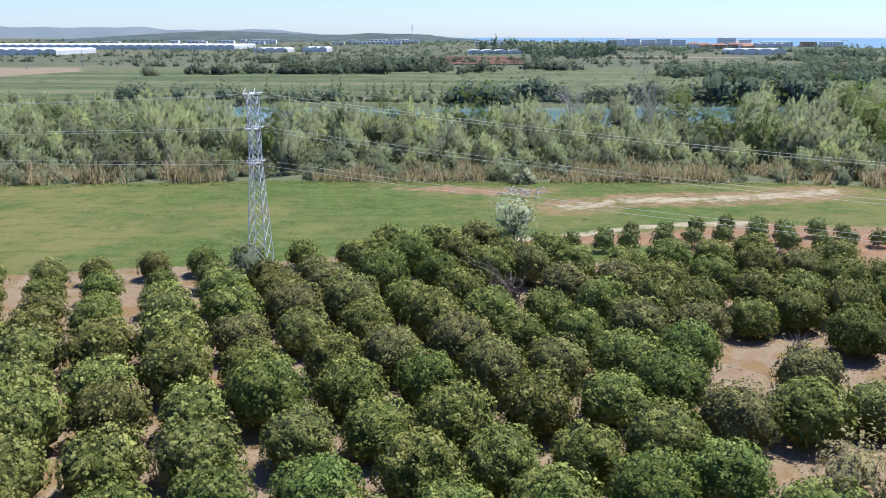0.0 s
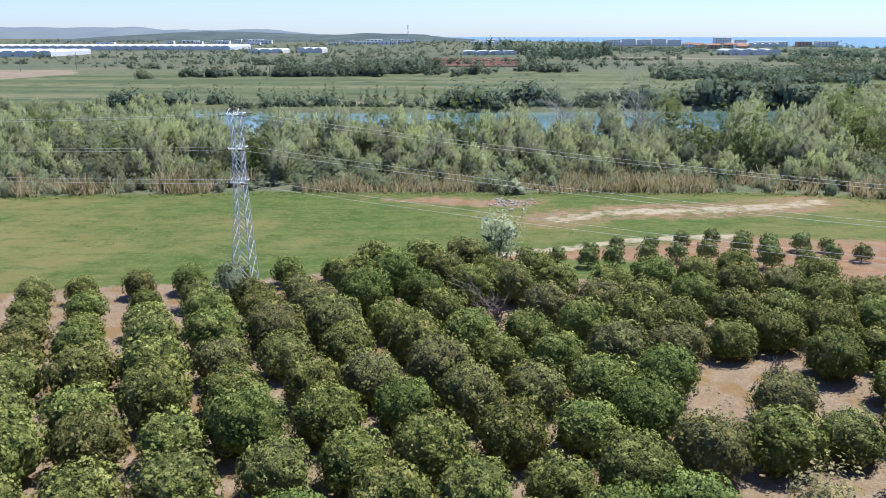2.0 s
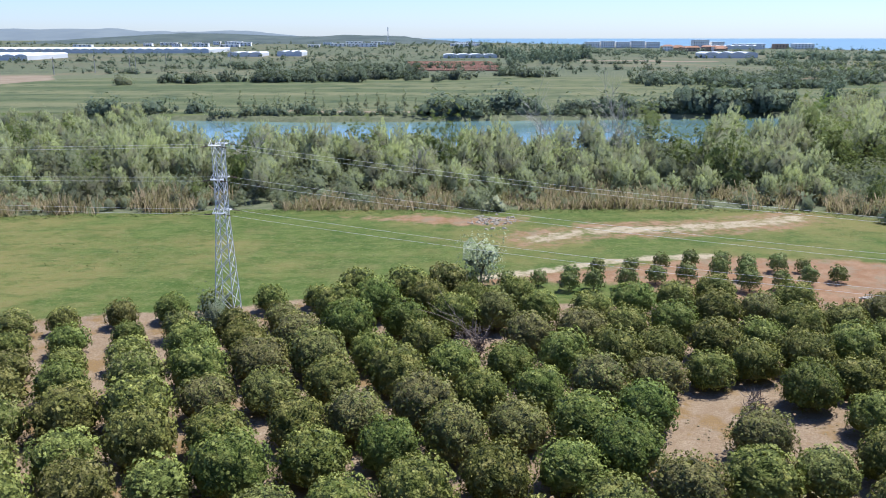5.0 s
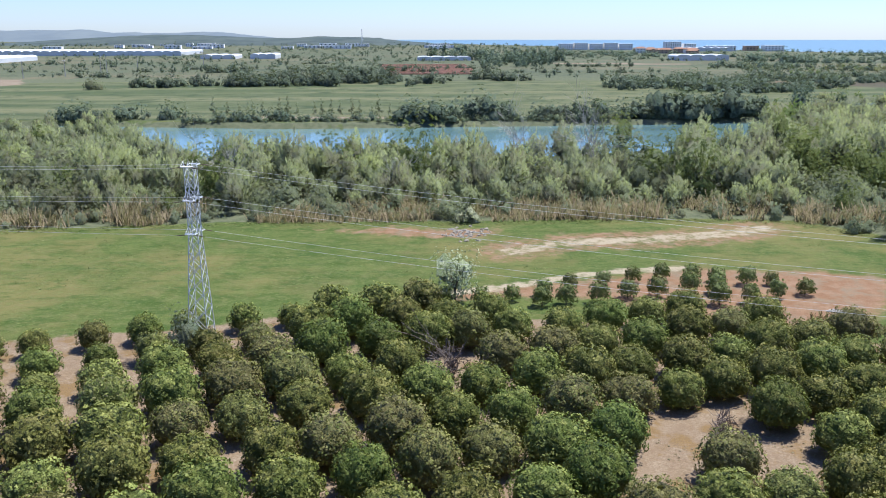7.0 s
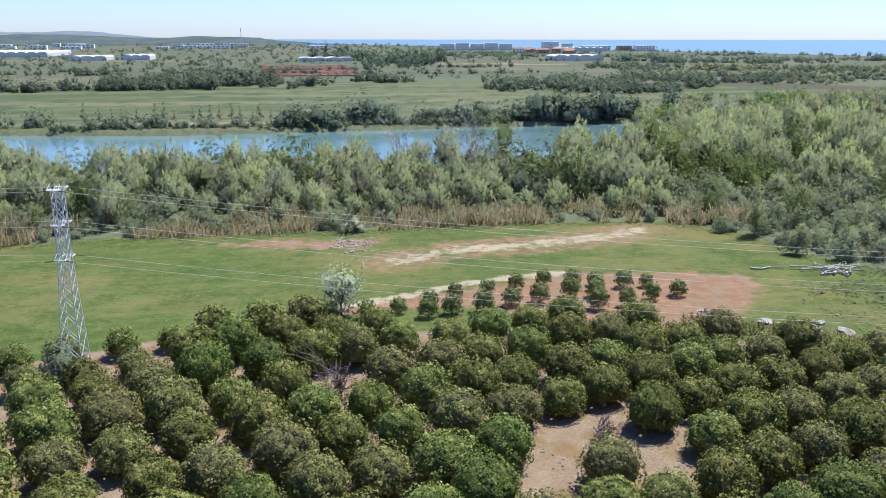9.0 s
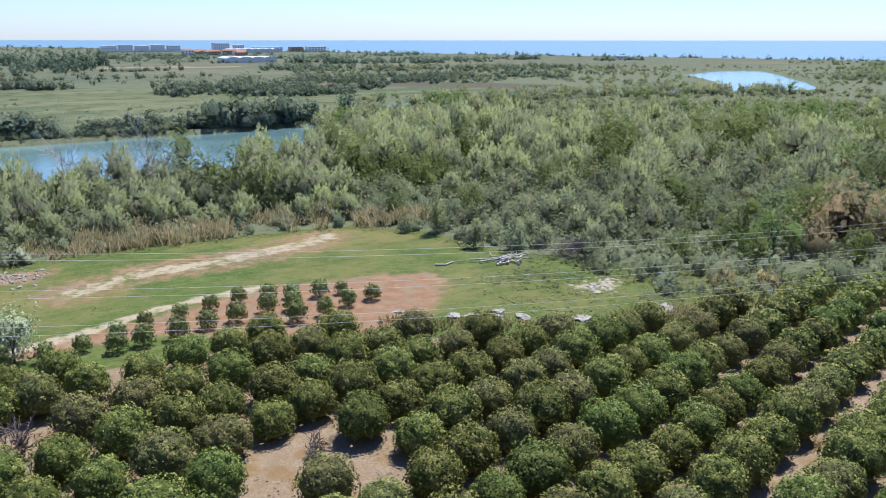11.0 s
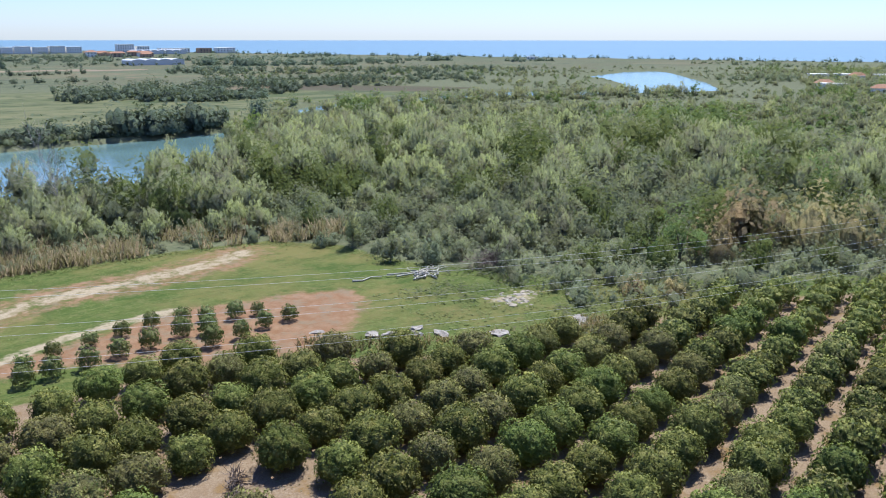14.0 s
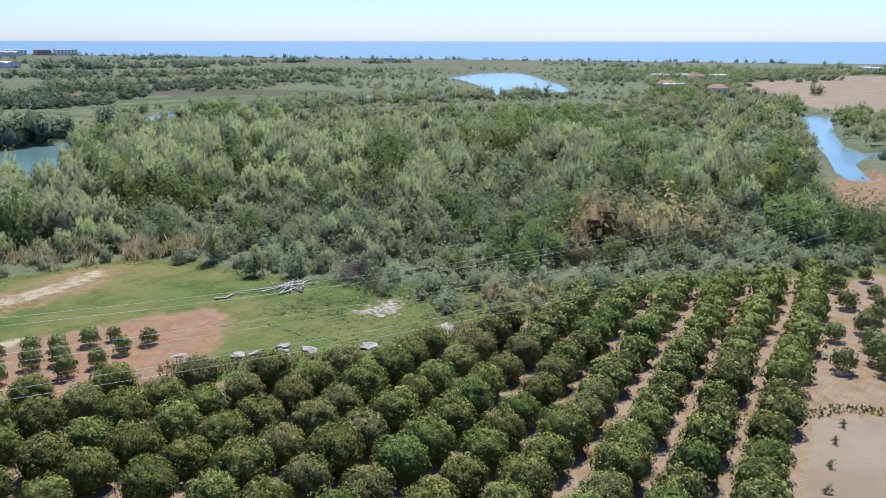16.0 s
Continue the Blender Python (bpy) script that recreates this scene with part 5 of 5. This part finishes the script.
def block(x, y, w, d, h, bays, storeys, wall_mat, label, roof=None, turn=0.0):
    ob = new("building")
    bm = bmesh.new()
    box(bm, -w / 2, w / 2, -d / 2, d / 2, -0.3, h)
    part("wall", bm, wall_mat, ob)
    bm = bmesh.new()
    if roof:
        v = [bm.verts.new(p) for p in ((-w / 2 - 0.6, -d / 2 - 0.6, h), (w / 2 + 0.6, -d / 2 - 0.6, h), (w / 2 + 0.6, d / 2 + 0.6, h), (-w / 2 - 0.6, d / 2 + 0.6, h), (-w / 2 + d * 0.3, 0, h + d * 0.28), (w / 2 - d * 0.3, 0, h + d * 0.28))]
        for q in ((0, 1, 5, 4), (1, 2, 5), (2, 3, 4, 5), (3, 0, 4), (3, 2, 1, 0)):
            bm.faces.new([v[i] for i in q])
        part("roof", bm, roof, ob)
    else:
        box(bm, -w / 2 - 0.3, w / 2 + 0.3, -d / 2 - 0.3, d / 2 + 0.3, h, h + 0.7)
        part("roof", bm, wall_mat, ob)
    pitch = w / bays
    floor_h = h / storeys
    bm = bmesh.new()
    box(bm, -pitch * 0.2, pitch * 0.2, -0.06, 0.1, -floor_h * 0.24, floor_h * 0.24)
    me = None
    for i in range(bays):
        for j in range(storeys):
            if me is None:
                win = part("window", bm, MAT_GLASS, ob)
                me = win.data
            else:
                win = new("window", me)
                win.parent = ob
            win.location = (-w / 2 + pitch * (i + 0.5), -d / 2, floor_h * (j + 0.5))
    ob.matrix_basis = Matrix.Translation((x, y, 0)) @ Matrix.Rotation(turn, 4, "Z")
    return tagged(ob, label, "building", "far buildings")


for i in range(5):
    block(366 + 32 * i, 1868, 29, 16, 12 + (i % 2) * 1.5, 6, 4, MAT_WALL, "white four-storey hotel block by the sea")
block(600, 1880, 34, 18, 16, 7, 5, MAT_WALL, "tall white hotel block by the sea")
block(636, 1878, 26, 18, 12, 5, 4, MAT_WALL, "white hotel wing by the sea")
block(660, 1760, 60, 22, 9, 9, 3, MAT_WALL, "long low white hotel building")
block(720, 1750, 26, 20, 9, 4, 3, MAT_WALL_ORANGE, "ochre three-storey hotel building by the sea")
block(752, 1720, 40, 18, 10, 6, 3, MAT_WALL, "white hotel building by the shore")
r = np.random.default_rng(91)
for i in range(14):
    block(440 + r.uniform(-10, 90), 1530 + r.uniform(-60, 90), r.uniform(12, 20), 10, r.uniform(5, 8), 3, 2, MAT_WALL_ORANGE if i % 3 else MAT_WALL, "two-storey house with an orange tile roof", MAT_ROOF, r.uniform(-0.4, 0.4))
for x, y, w in ((735, 415, 16), (752, 398, 20), (745, 385, 12), (770, 375, 14), (612, 340, 12), (603, 328, 16), (584, 284, 12), (1056, 330, 20), (1090, 350, 16), (940, 1000, 16)):
    block(x, y, w, 9, 4, 3, 1, MAT_WALL, "low white farm building among trees", MAT_ROOF if w < 13 else None, -0.8)
for i in range(26):
    x, y = r.uniform(-750, 150), r.uniform(1950, 2500)
    block(x, y, r.uniform(18, 46), 14, r.uniform(5, 9), 4, 2, MAT_WALL, "white farm building far on the plain", None, 0)


def pole(x, y, h, cross, label="grey concrete power pole on the plain", name="power_pole"):
    ob = new(name)
    bm = bmesh.new()
    tube(bm, (0, 0, -0.3), (0, 0, h), 0.35, 0.2, 6)
    part("shaft", bm, MAT_CONCRETE, ob)
    bm = bmesh.new()
    tube(bm, (-cross, 0, h - 0.5), (cross, 0, h - 0.5), 0.12, 0.12, 5)
    part("crossbar", bm, MAT_STEEL, ob)
    ob.location = (x, y, 0)
    return tagged(ob, label, "pole", "poles on the plain")


for x, y, h in ((-305, 645, 13), (-279, 682, 13), (-259, 713, 13), (-246, 759, 15), (-241, 759, 15), (-238, 839, 14), (-190, 900, 16)):
    pole(x, y, h, 1.3)
mast = new("radio_mast")
bm = bmesh.new()
for i in range(4):
    cx, cy = (1, 1, -1, -1)[i], (1, -1, -1, 1)[i]
    tube(bm, (cx * 2.2, cy * 2.2, -0.5), (cx * 0.6, cy * 0.6, 44), 0.45, 0.3, 4)
part("frame", bm, MAT_STEEL, mast)
bm = bmesh.new()
tube(bm, (0, 0, 36), (0, 0, 46), 1.4, 1.4, 8)
part("antenna", bm, MAT_WALL, mast)
mast.location = (-82, 2350, 0)
tagged(mast, "pale lattice radio mast on the plain", "mast")

# red earth field with rows of stakes
MAT_REDFIELD = plain_mat("red_field_rows", (0.216, 0.0936, 0.0648), (0.288, 0.158, 0.108), 0.2, 0.95)
bm = bmesh.new()
for i in range(22):
    y = 735 + i * 11
    x0, x1 = 2 - 0.06 * (y - 735) - 4, 74 + 0.02 * (y - 735)
    box(bm, x0, x1, y, y + 4.5, -0.1, 0.9)
tagged(part("field_row", bm, MAT_REDFIELD), "red-brown rows of a planted field on the plain", "field", kind="stuff")
